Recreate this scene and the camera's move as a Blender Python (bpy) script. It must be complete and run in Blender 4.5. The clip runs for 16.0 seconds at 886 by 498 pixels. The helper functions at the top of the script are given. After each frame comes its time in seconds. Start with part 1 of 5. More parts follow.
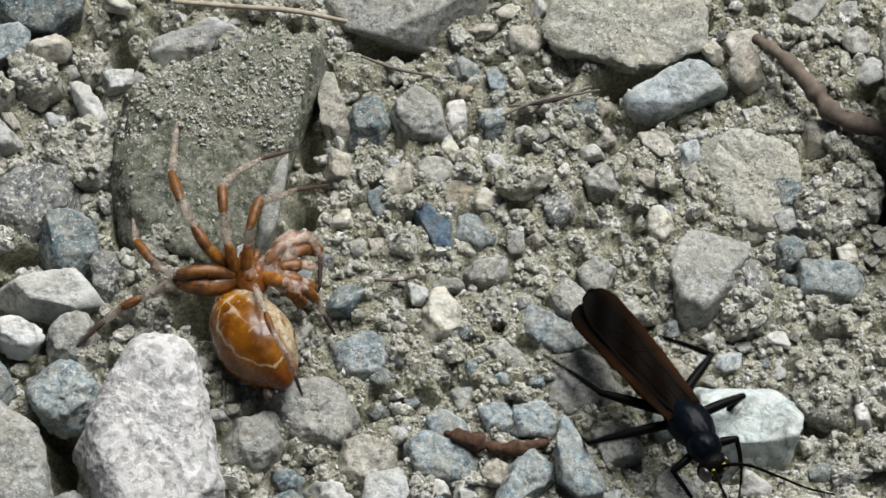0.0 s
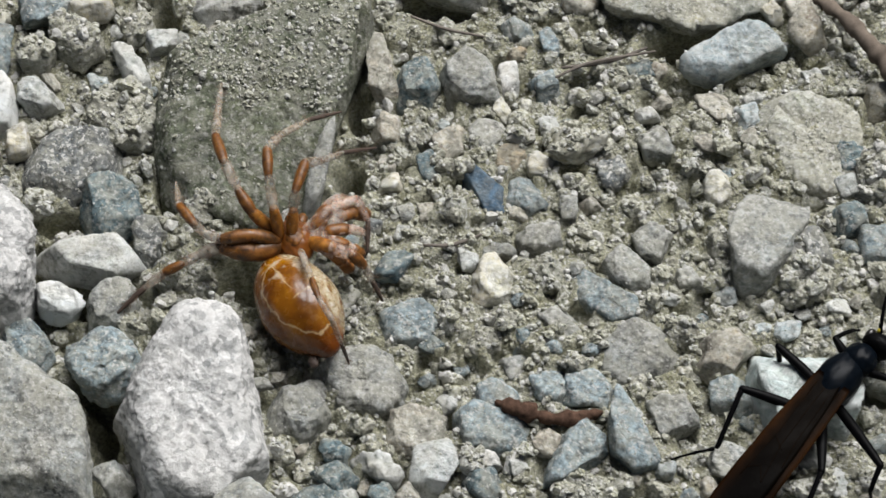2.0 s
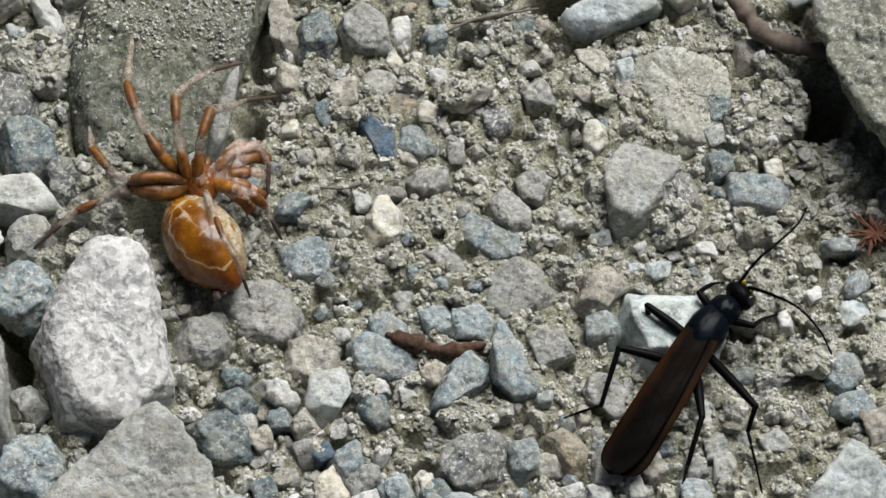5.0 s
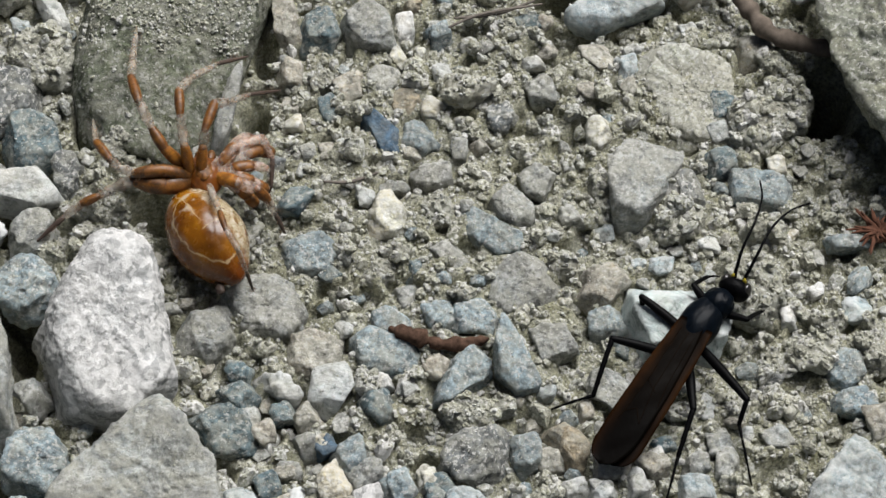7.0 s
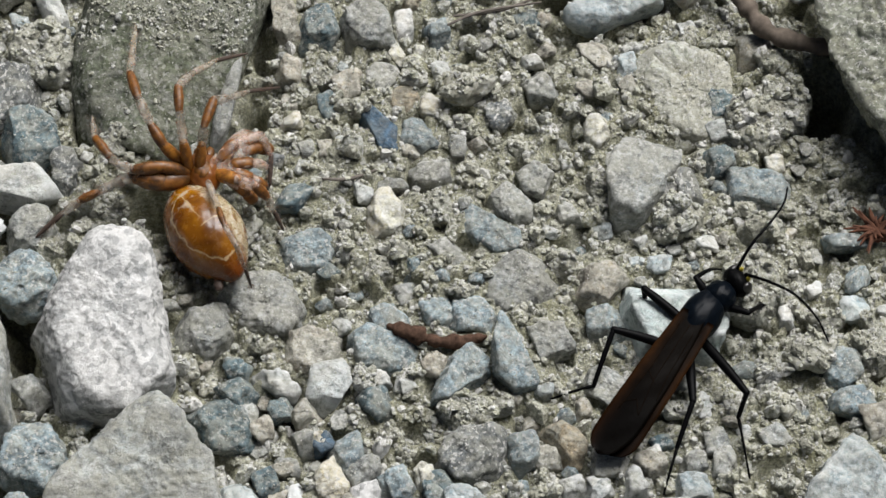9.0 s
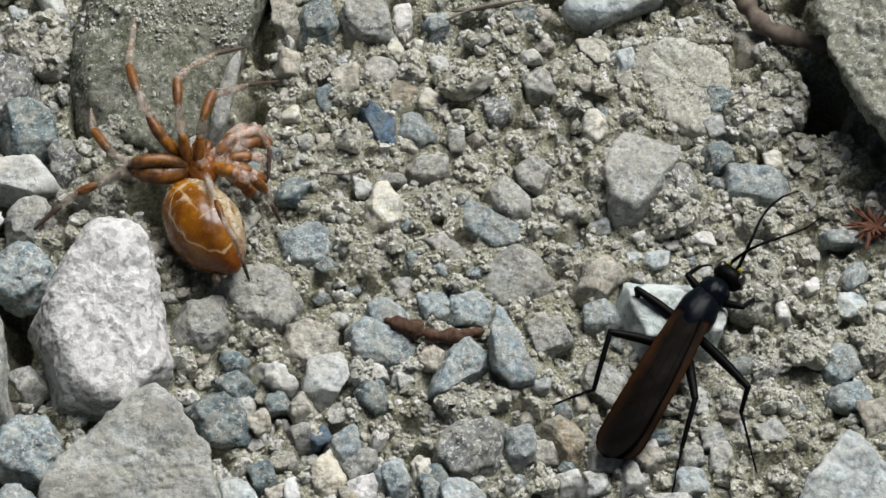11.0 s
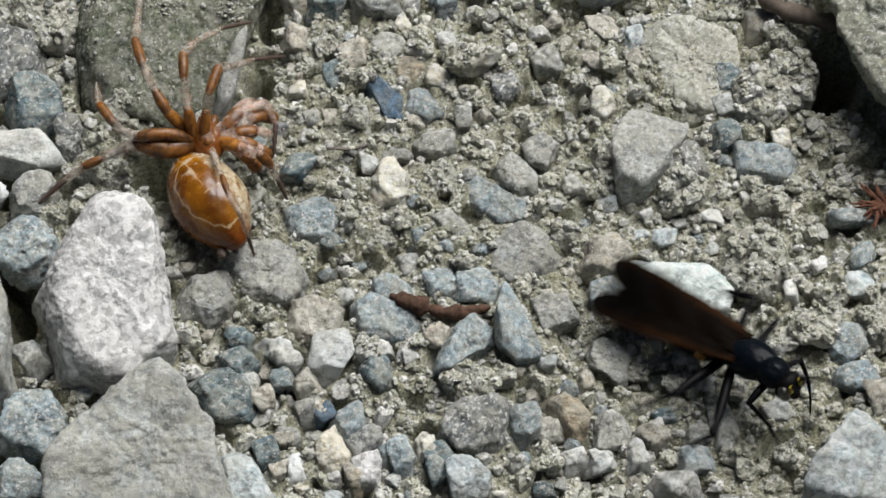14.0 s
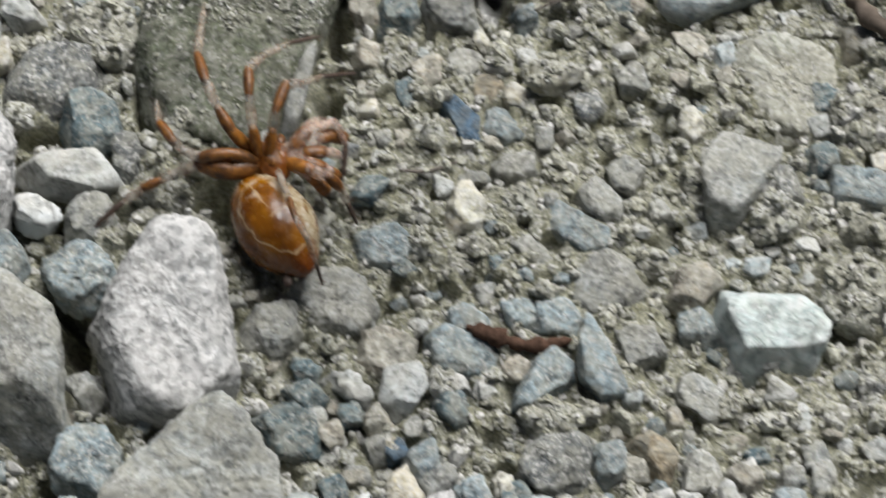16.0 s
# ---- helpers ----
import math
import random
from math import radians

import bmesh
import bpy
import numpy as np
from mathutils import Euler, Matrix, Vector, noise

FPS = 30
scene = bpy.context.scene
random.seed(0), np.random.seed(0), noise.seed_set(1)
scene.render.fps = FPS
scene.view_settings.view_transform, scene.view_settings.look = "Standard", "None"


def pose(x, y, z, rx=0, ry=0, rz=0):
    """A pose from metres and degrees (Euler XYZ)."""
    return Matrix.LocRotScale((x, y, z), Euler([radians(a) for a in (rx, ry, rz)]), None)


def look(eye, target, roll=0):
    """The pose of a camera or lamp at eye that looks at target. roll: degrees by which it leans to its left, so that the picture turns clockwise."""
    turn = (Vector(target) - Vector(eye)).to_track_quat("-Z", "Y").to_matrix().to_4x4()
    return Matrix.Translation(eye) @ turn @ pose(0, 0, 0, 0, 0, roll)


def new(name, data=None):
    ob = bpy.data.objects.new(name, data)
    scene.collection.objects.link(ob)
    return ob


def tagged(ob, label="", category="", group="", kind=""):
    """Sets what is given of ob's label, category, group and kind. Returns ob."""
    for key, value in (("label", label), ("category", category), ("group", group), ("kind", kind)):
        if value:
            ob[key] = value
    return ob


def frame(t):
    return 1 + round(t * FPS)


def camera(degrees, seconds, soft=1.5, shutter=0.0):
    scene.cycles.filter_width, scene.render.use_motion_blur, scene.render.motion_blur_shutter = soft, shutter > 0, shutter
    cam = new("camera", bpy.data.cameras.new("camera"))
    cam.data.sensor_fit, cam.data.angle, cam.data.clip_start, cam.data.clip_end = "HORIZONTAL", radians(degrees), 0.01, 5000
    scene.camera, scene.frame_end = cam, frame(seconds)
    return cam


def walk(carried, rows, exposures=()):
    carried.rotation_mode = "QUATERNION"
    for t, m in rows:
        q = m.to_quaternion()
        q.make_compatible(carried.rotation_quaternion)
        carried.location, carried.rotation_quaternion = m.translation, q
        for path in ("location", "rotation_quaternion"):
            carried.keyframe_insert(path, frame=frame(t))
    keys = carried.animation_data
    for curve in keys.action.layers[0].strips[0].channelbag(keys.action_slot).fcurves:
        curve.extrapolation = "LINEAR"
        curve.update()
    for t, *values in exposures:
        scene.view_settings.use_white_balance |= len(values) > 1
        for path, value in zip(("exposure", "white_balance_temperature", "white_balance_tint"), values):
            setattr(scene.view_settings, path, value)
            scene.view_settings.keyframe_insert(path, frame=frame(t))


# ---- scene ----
# ---- camera and its path ----
cam = camera(12, 16.0, soft=1.5, shutter=0.5)
PATH = [
    (0.0, (-0.00010, -0.19494, 0.31856), (-0.00499, 0.01056, 0.0), -2.02),
    (0.1, (-0.00004, -0.19472, 0.31819), (-0.00520, 0.01056, 0.0), -2.08),
    (0.2, (0.00028, -0.19361, 0.31637), (-0.00628, 0.01054, 0.0), -2.40),
    (0.5, (0.00151, -0.18938, 0.30942), (-0.01038, 0.01046, 0.0), -3.63),
    (1.0, (0.00143, -0.18835, 0.30752), (-0.01348, 0.00951, 0.0), -4.38),
    (1.5, (0.00042, -0.18920, 0.30728), (-0.01162, 0.00831, 0.0), -3.74),
    (2.0, (0.00049, -0.19080, 0.30922), (-0.00946, 0.00697, 0.0), -3.19),
    (2.5, (0.00020, -0.19547, 0.31586), (-0.00667, 0.00525, 0.0), -2.31),
    (3.0, (0.00046, -0.19969, 0.32221), (-0.00401, 0.00362, 0.0), -1.63),
    (3.5, (0.00109, -0.20348, 0.32660), (-0.00199, 0.00226, 0.0), -1.22),
    (4.0, (0.00126, -0.20475, 0.33025), (-0.00070, 0.00123, 0.0), -0.87),
    (6.5, (0.00006, -0.20573, 0.33169), (-0.00001, -0.00003, 0.0), -0.04),
    (7.0, (0.00000, -0.20672, 0.33081), (0.00000, 0.00000, 0.0), 0.00),
    (7.5, (0.00021, -0.20696, 0.33078), (0.00001, 0.00001, 0.0), -0.05),
    (8.0, (-0.00071, -0.20731, 0.33086), (0.00008, -0.00003, 0.0), 0.26),
    (8.5, (-0.00057, -0.20659, 0.33136), (0.00011, -0.00016, 0.0), 0.30),
    (9.0, (-0.00070, -0.20667, 0.33130), (0.00016, -0.00027, 0.0), 0.42),
    (11.5, (-0.00110, -0.20763, 0.33080), (0.00028, -0.00090, 0.0), 0.92),
    (12.0, (-0.00010, -0.20720, 0.33144), (0.00032, -0.00120, 0.0), 0.72),
    (12.5, (-0.00070, -0.20686, 0.33157), (0.00035, -0.00159, 0.0), 0.97),
    (13.0, (-0.00068, -0.20702, 0.33164), (0.00034, -0.00211, 0.0), 1.04),
    (13.5, (-0.00097, -0.20749, 0.33108), (0.00021, -0.00277, 0.0), 1.14),
    (14.0, (-0.00025, -0.20769, 0.32881), (-0.00018, -0.00345, 0.0), 0.87),
    (14.5, (-0.00033, -0.20423, 0.32466), (-0.00081, -0.00403, 0.0), 0.75),
    (15.0, (-0.00047, -0.20180, 0.31960), (-0.00147, -0.00464, 0.0), 0.60),
    (15.5, (-0.00074, -0.19920, 0.31459), (-0.00210, -0.00516, 0.0), 0.56),
    (15.7, (-0.00100, -0.19886, 0.31374), (-0.00295, -0.00439, 0.0), 0.46),
    (15.8, (-0.00131, -0.19847, 0.31273), (-0.00395, -0.00349, 0.0), 0.35),
    (16.0, (-0.00228, -0.19723, 0.30956), (-0.00712, -0.00066, 0.0), -0.00),
]
walk(cam, [(t, look(eye, target, roll)) for t, eye, target, roll in PATH])

# ---- sky, soft daylight and exposure ----
SUN_ELEVATION, SUN_AZIMUTH = radians(60), radians(35)
world = bpy.data.worlds.new("sky")
scene.world = world
world.use_nodes = True
sky = world.node_tree.nodes.new("ShaderNodeTexSky")
sky.sky_type, sky.sun_disc = "NISHITA", False
sky.sun_elevation, sky.sun_rotation = SUN_ELEVATION, SUN_AZIMUTH
sky.air_density, sky.dust_density, sky.ozone_density = 1.0, 6.0, 0.6
world.node_tree.links.new(sky.outputs["Color"], world.node_tree.nodes["Background"].inputs["Color"])
world.node_tree.nodes["Background"].inputs["Strength"].default_value = 0.009
sun = new("sun", bpy.data.lights.new("sun", "SUN"))
sun.data.energy, sun.data.angle, sun.data.color = 1.85, radians(44), (1.0, 0.995, 0.995)
sun.matrix_world = look((math.sin(SUN_AZIMUTH) * math.cos(SUN_ELEVATION), math.cos(SUN_AZIMUTH) * math.cos(SUN_ELEVATION), math.sin(SUN_ELEVATION)), (0, 0, 0))
scene.view_settings.exposure = 1.81

MM = 0.001


# ---- materials ----
ALBEDO = 0.60  # the colours below are given relative to a pale stone


class Shader:
    """A small builder of node materials."""

    def __init__(self, name):
        self.mat = bpy.data.materials.new(name)
        self.mat.use_nodes = True
        self.tree = self.mat.node_tree
        self.bsdf = self.tree.nodes["Principled BSDF"]

    def node(self, kind, **values):
        n = self.tree.nodes.new(kind)
        for key, value in values.items():
            n.inputs[key].default_value = value
        return n

    def link(self, a, b):
        self.tree.links.new(a, b)

    def coords(self):
        return self.tree.nodes.new("ShaderNodeTexCoord").outputs["Object"]

    def shifted(self):
        """Object coordinates moved by the object's own random number, so that no two things share a grain."""
        info = self.tree.nodes.new("ShaderNodeObjectInfo")
        spread = self.node("ShaderNodeVectorMath")
        spread.operation = "MULTIPLY_ADD"
        spread.inputs[1].default_value = (0.7, 0.3, 0.5)
        self.link(info.outputs["Random"], spread.inputs[0])
        self.link(self.coords(), spread.inputs[2])
        return spread.outputs[0]

    def noise(self, at, mm, detail=4.0, rough=0.6, distort=0.0):
        n = self.node("ShaderNodeTexNoise", Scale=1000.0 / mm, Detail=detail, Roughness=rough, Distortion=distort)
        self.link(at, n.inputs["Vector"])
        return n.outputs["Fac"]

    def swirl(self, at, mm):
        n = self.node("ShaderNodeTexNoise", Scale=1.0 / (mm * MM), Detail=3, Roughness=0.6)
        self.link(at, n.inputs["Vector"])
        return n.outputs["Color"]

    def ramp(self, fac, stops, smooth=False):
        r = self.tree.nodes.new("ShaderNodeValToRGB")
        r.color_ramp.interpolation = "EASE" if smooth else "LINEAR"
        e = r.color_ramp.elements
        while len(e) < len(stops):
            e.new(0.5)
        for el, (pos, col) in zip(e, stops):
            el.position = pos
            el.color = (col, col, col, 1) if isinstance(col, (int, float)) else (*col, 1)
        self.link(fac, r.inputs[0])
        return r.outputs[0]

    def mix(self, fac, a, b, blend="MIX"):
        m = self.tree.nodes.new("ShaderNodeMix")
        m.data_type, m.blend_type = "RGBA", blend
        for value, socket in ((fac, m.inputs[0]), (a, m.inputs[6]), (b, m.inputs[7])):
            if isinstance(value, (int, float)):
                socket.default_value = value
            elif isinstance(value, tuple):
                socket.default_value = (*value, 1)
            else:
                self.link(value, socket)
        return m.outputs[2]

    def math(self, op, a, b=0.0, c=0.0):
        m = self.tree.nodes.new("ShaderNodeMath")
        m.operation = op
        for value, socket in zip((a, b, c), m.inputs):
            if isinstance(value, (int, float)):
                socket.default_value = value
            else:
                self.link(value, socket)
        return m.outputs[0]

    def bump(self, height, strength, mm):
        b = self.node("ShaderNodeBump", Strength=strength, Distance=mm * MM)
        self.link(height, b.inputs["Height"])
        self.link(b.outputs[0], self.bsdf.inputs["Normal"])

    def done(self, colour, rough=0.9, spec=0.3):
        self.link(self.mix(1.0, colour, (ALBEDO, ALBEDO, ALBEDO), "MULTIPLY"), self.bsdf.inputs["Base Color"])
        if isinstance(rough, (int, float)):
            self.bsdf.inputs["Roughness"].default_value = rough
        else:
            self.link(rough, self.bsdf.inputs["Roughness"])
        self.bsdf.inputs["Specular IOR Level"].default_value = spec
        return self.mat


def scaled(col, k):
    return tuple(min(0.95, c * k) for c in col)


SOIL = (0.545, 0.54, 0.455)


def rock_material(name, base, dust=0.35, speck=0.25, spread=0.25, fleck=0.0, grainy=0.6, relief=0.24):
    """Mineral surface: patches, grain, light and dark specks, and soil dust in patches."""
    s = Shader(name)
    at = s.shifted()
    patches = s.ramp(s.noise(at, 2.3, 7, 0.74, 0.9), [(0.38, scaled(base, 0.58)), (0.48, base), (0.56, scaled(base, 1.22)), (0.65, scaled(base, 1.75))])
    tint = s.ramp(s.noise(at, 4.5, 3, 0.6), [(0.38, (1.0, 0.985, 0.93)), (0.62, (0.95, 0.995, 1.0))])
    patches = s.mix(1.0, patches, tint, "MULTIPLY")
    grain = s.noise(at, 0.55, 3, 0.7)
    col = s.mix(grainy, patches, s.ramp(grain, [(0.34, 0.08), (0.5, 0.5), (0.66, 0.92)]), "OVERLAY")
    dirt = s.ramp(s.noise(at, 1.7, 7, 0.74, 0.5), [(0.44, 0.0), (0.57, 1.0)])
    col = s.mix(s.math("MULTIPLY", dirt, min(0.9, dust * 1.5)), col, SOIL)
    light = s.ramp(s.noise(at, 0.42, 2, 0.6), [(0.56, 0.0), (0.62, 1.0)])
    col = s.mix(s.math("MULTIPLY", light, min(0.9, speck * 1.5)), col, (0.80, 0.79, 0.74))
    dark = s.ramp(s.noise(at, 0.55, 3, 0.6, 0.4), [(0.29, 1.0), (0.39, 0.0)])
    col = s.mix(s.math("MULTIPLY", dark, min(0.8, speck * 0.3)), col, scaled(base, 0.28))
    # paler convex edges, picked by pointiness and broken up by noise
    exposed = s.ramp(s.tree.nodes.new("ShaderNodeNewGeometry").outputs["Pointiness"], [(0.52, 0.0), (0.60, 0.6)])
    col = s.mix(s.math("MULTIPLY", exposed, s.ramp(s.noise(at, 1.6, 4, 0.6), [(0.4, 0.1), (0.6, 1.0)])), col, scaled(base, 1.7))
    if fleck:
        spots = s.ramp(s.noise(at, 2.0, 5, 0.75, 1.2), [(0.36, 1.0), (0.47, 0.0)])
        col = s.mix(s.math("MULTIPLY", spots, fleck), col, (0.34, 0.345, 0.335))
    if fleck > 0.7:
        whites = s.ramp(s.noise(at, 1.7, 5, 0.72, 1.2), [(0.47, 0.0), (0.54, 1.0)])
        col = s.mix(s.math("MULTIPLY", whites, 0.75), col, (1.0, 0.99, 0.96))
        grains = s.ramp(s.noise(at, 0.95, 4, 0.7, 0.6), [(0.42, 1.0), (0.49, 0.0)])
        col = s.mix(s.math("MULTIPLY", grains, 0.6), col, (0.40, 0.40, 0.385))
        for size in (1.15, 0.6):
            cell = s.node("ShaderNodeTexVoronoi", Scale=1.0 / (size * MM), Randomness=1.0)
            bent = s.tree.nodes.new("ShaderNodeVectorMath")
            bent.operation = "MULTIPLY_ADD"
            s.link(s.swirl(at, 0.7), bent.inputs[0])
            bent.inputs[1].default_value = (0.9 * MM,) * 3
            s.link(at, bent.inputs[2])
            s.link(bent.outputs[0], cell.inputs["Vector"])
            tone = s.tree.nodes.new("ShaderNodeSeparateXYZ")
            s.link(cell.outputs["Color"], tone.inputs[0])
            col = s.mix(0.44, col, s.ramp(tone.outputs[0], [(0.15, (0.24, 0.25, 0.25)), (0.34, (0.55, 0.55, 0.53)), (0.50, (0.86, 0.85, 0.83)), (0.9, (1.0, 0.99, 0.97))]))
    pick = s.tree.nodes.new("ShaderNodeObjectInfo").outputs["Random"]
    col = s.mix(1.0, col, s.ramp(pick, [(0.0, 1.0 - spread), (1.0, 1.0)]), "MULTIPLY")
    s.bump(s.math("ADD", s.noise(at, 0.5, 6, 0.75), s.math("MULTIPLY", s.noise(at, 1.7, 4, 0.6), 1.3)), 1.0, relief)
    return s.done(col, s.ramp(grain, [(0.3, 0.72), (0.7, 0.95)]), 0.18)


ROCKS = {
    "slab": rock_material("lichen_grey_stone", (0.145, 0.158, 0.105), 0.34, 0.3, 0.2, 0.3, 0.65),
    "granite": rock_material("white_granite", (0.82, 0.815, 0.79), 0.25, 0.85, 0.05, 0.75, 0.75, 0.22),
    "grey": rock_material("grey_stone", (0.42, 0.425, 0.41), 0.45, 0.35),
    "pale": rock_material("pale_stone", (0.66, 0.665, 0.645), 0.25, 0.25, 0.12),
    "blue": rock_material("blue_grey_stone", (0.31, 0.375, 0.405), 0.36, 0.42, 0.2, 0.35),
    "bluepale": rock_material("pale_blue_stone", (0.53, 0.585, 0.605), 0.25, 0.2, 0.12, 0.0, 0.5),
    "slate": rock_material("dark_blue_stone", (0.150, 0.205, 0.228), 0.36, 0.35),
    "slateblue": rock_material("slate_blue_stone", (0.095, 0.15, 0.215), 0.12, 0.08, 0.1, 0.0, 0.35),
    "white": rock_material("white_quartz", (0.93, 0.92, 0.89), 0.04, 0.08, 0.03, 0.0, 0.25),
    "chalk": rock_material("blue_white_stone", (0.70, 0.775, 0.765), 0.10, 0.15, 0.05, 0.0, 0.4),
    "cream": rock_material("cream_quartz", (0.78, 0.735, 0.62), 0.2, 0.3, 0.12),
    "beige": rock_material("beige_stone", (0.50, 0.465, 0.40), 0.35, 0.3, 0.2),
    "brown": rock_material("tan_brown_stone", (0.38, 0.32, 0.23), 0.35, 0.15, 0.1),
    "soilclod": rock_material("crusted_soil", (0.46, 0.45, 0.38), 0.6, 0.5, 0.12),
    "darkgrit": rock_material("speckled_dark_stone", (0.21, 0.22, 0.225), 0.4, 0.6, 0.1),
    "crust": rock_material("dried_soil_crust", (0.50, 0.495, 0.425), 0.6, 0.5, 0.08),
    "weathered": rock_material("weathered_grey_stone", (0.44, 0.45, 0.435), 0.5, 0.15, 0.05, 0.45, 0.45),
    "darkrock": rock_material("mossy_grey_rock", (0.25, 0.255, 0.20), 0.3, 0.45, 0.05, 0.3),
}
LABELS = {
    "slab": "flat grey stone slab", "granite": "whitish speckled granite stone", "grey": "dusty grey stone bedded in gravelly soil",
    "pale": "pale grey stone chip lying in the grit", "blue": "blue-grey stone partly buried in soil", "bluepale": "pale blue-grey stone with clean faces",
    "slate": "dark blue-grey stone chip in the grit", "slateblue": "dark slate-blue flat stone chip", "white": "small bright white quartz pebble",
    "chalk": "blue-white chalky stone", "cream": "small cream-coloured quartz pebble", "beige": "beige sandstone pebble dusted with soil",
    "brown": "tan-brown angular pebble in the grit", "soilclod": "crumbly clod of pale grey-brown soil", "darkgrit": "dark grey stone with pale specks",
    "darkrock": "large mossy grey rock", "crust": "flat crust of pale dried soil", "weathered": "large weathered grey stone",
}


def soil_material(name, island):
    s = Shader(name)
    at = s.coords()
    base = SOIL if island else (0.405, 0.40, 0.265)
    wide = s.ramp(s.noise(at, 14.0, 4, 0.6), [(0.3, scaled(base, 0.80)), (0.55, base), (0.75, scaled(base, 1.12))])
    tint = s.ramp(s.noise(at, 2.4, 5, 0.7), [(0.34, (0.31, 0.30, 0.19)), (0.5, (0.485, 0.48, 0.40)), (0.64, (0.63, 0.635, 0.60))])
    col = s.mix(0.6 if island else 0.35, wide, tint)
    if island:
        geo = s.tree.nodes.new("ShaderNodeNewGeometry").outputs["Random Per Island"]
        kinds = s.ramp(geo, [(0.0, (0.36, 0.355, 0.29)), (0.14, (0.48, 0.475, 0.39)), (0.52, (0.645, 0.645, 0.515)), (0.72, (0.55, 0.565, 0.53)), (0.83, (0.76, 0.75, 0.69)), (0.93, (0.94, 0.93, 0.90))])
        col = s.mix(0.72, col, kinds)
    grain = s.noise(at, 0.35, 4, 0.75)
    col = s.mix(0.8, col, s.ramp(grain, [(0.34, 0.18), (0.5, 0.52), (0.66, 0.94)]), "OVERLAY")
    spark = s.ramp(s.noise(at, 0.36, 2, 0.6), [(0.62, 0.0), (0.68, 1.0)])
    col = s.mix(s.math("MULTIPLY", spark, 0.65), col, (0.88, 0.86, 0.79))
    s.bump(s.math("ADD", s.noise(at, 0.3, 5, 0.8), s.noise(at, 0.9, 4, 0.7)), 1.0, 0.16 if island else 0.35)
    return s.done(col, 0.95, 0.12)


SOIL_GROUND, SOIL_CRUMBS = soil_material("gritty_soil", False), soil_material("soil_crumbs", True)


def plain(name, col, rough=0.5, spec=0.5, mm=0.8, vary=0.35, bump=0.15, translucent=0.0):
    s = Shader(name)
    at = s.coords()
    c = s.ramp(s.noise(at, mm, 4, 0.65), [(0.3, scaled(col, 1 - vary)), (0.7, scaled(col, 1 + vary))])
    if bump:
        s.bump(s.noise(at, mm * 0.35, 4, 0.7), bump, 0.05)
    if translucent:
        s.bsdf.inputs["Subsurface Weight"].default_value = translucent
        s.bsdf.inputs["Subsurface Radius"].default_value = (0.8, 0.5, 0.3)
        s.bsdf.inputs["Subsurface Scale"].default_value = 0.0008
    return s.done(c, rough, spec)


AMBER = plain("amber_chitin", (0.22, 0.07, 0.010), 0.32, 0.5, 1.2, 0.3, 0.15, 0.25)


def clouded(name, a, b_col, mm=1.3, clear=0.0):
    """Translucent skin, clouded between two colours."""
    s = Shader(name)
    at = s.coords()
    c = s.ramp(s.noise(at, mm, 5, 0.7, 0.5), [(0.34, a), (0.50, tuple((p + q) / 2 for p, q in zip(a, b_col))), (0.62, b_col)])
    s.bump(s.noise(at, 0.25, 4, 0.7), 0.35, 0.05)
    s.bsdf.inputs["Subsurface Weight"].default_value = 0.3
    s.bsdf.inputs["Subsurface Radius"].default_value = (0.8, 0.5, 0.3)
    s.bsdf.inputs["Subsurface Scale"].default_value = 0.0008
    if clear:
        s.link(s.ramp(s.noise(at, 1.1, 4, 0.6), [(0.35, 1.0 - clear), (0.65, 1.0 - 0.4 * clear)]), s.bsdf.inputs["Alpha"])
    return s.done(c, s.ramp(s.noise(at, 0.5, 3, 0.6), [(0.35, 0.32), (0.65, 0.62)]), 0.4)


LEG_ORANGE = clouded("orange_brown_chitin", (0.17, 0.055, 0.006), (0.54, 0.225, 0.030), 0.9)
LEG_FEMUR = clouded("dark_brown_chitin", (0.020, 0.008, 0.003), (0.36, 0.140, 0.022), 1.2)
LEG_BROWN = clouded("red_brown_band", (0.075, 0.026, 0.005), (0.30, 0.115, 0.016), 0.8)
LEG_PALE = clouded("pale_translucent_chitin", (0.36, 0.25, 0.17), (0.62, 0.57, 0.49), 0.8, 0.82)
LEG_PINK = clouded("pinkish_pale_chitin", (0.60, 0.33, 0.21), (0.92, 0.78, 0.69), 0.6, 0.92)
LEG_DARK = plain("dark_leg_tip", (0.085, 0.058, 0.045), 0.5, 0.3, 0.6, 0.3, 0.2)
HAIR = plain("fine_bristles", (0.20, 0.12, 0.07), 0.5, 0.3, 0.6, 0.2, 0.0)
BLACK = plain("black_chitin", (0.003, 0.003, 0.0034), 0.45, 0.05, 0.5, 0.4, 0.25)
BLUE_BLACK = plain("blue_black_chitin", (0.003, 0.005, 0.008), 0.30, 0.06, 0.5, 0.4, 0.3)
EYE = plain("dark_compound_eye", (0.020, 0.018, 0.016), 0.28, 0.6, 0.3, 0.3, 0.1)
YELLOW = plain("yellow_face_mark", (0.62, 0.50, 0.05), 0.45, 0.4, 0.4, 0.2, 0.1)
ORANGE_MARK = plain("orange_side_mark", (0.45, 0.20, 0.02), 0.45, 0.4, 0.4, 0.2, 0.1)
TWIG = plain("red_brown_bark", (0.105, 0.062, 0.043), 0.95, 0.1, 0.7, 0.6, 1.0)
ROOT = plain("weathered_brown_root", (0.19, 0.155, 0.125), 0.95, 0.15, 1.6, 0.4, 0.6)
STRAW = plain("bleached_straw", (0.48, 0.42, 0.32), 0.7, 0.3, 1.2, 0.3, 0.3)
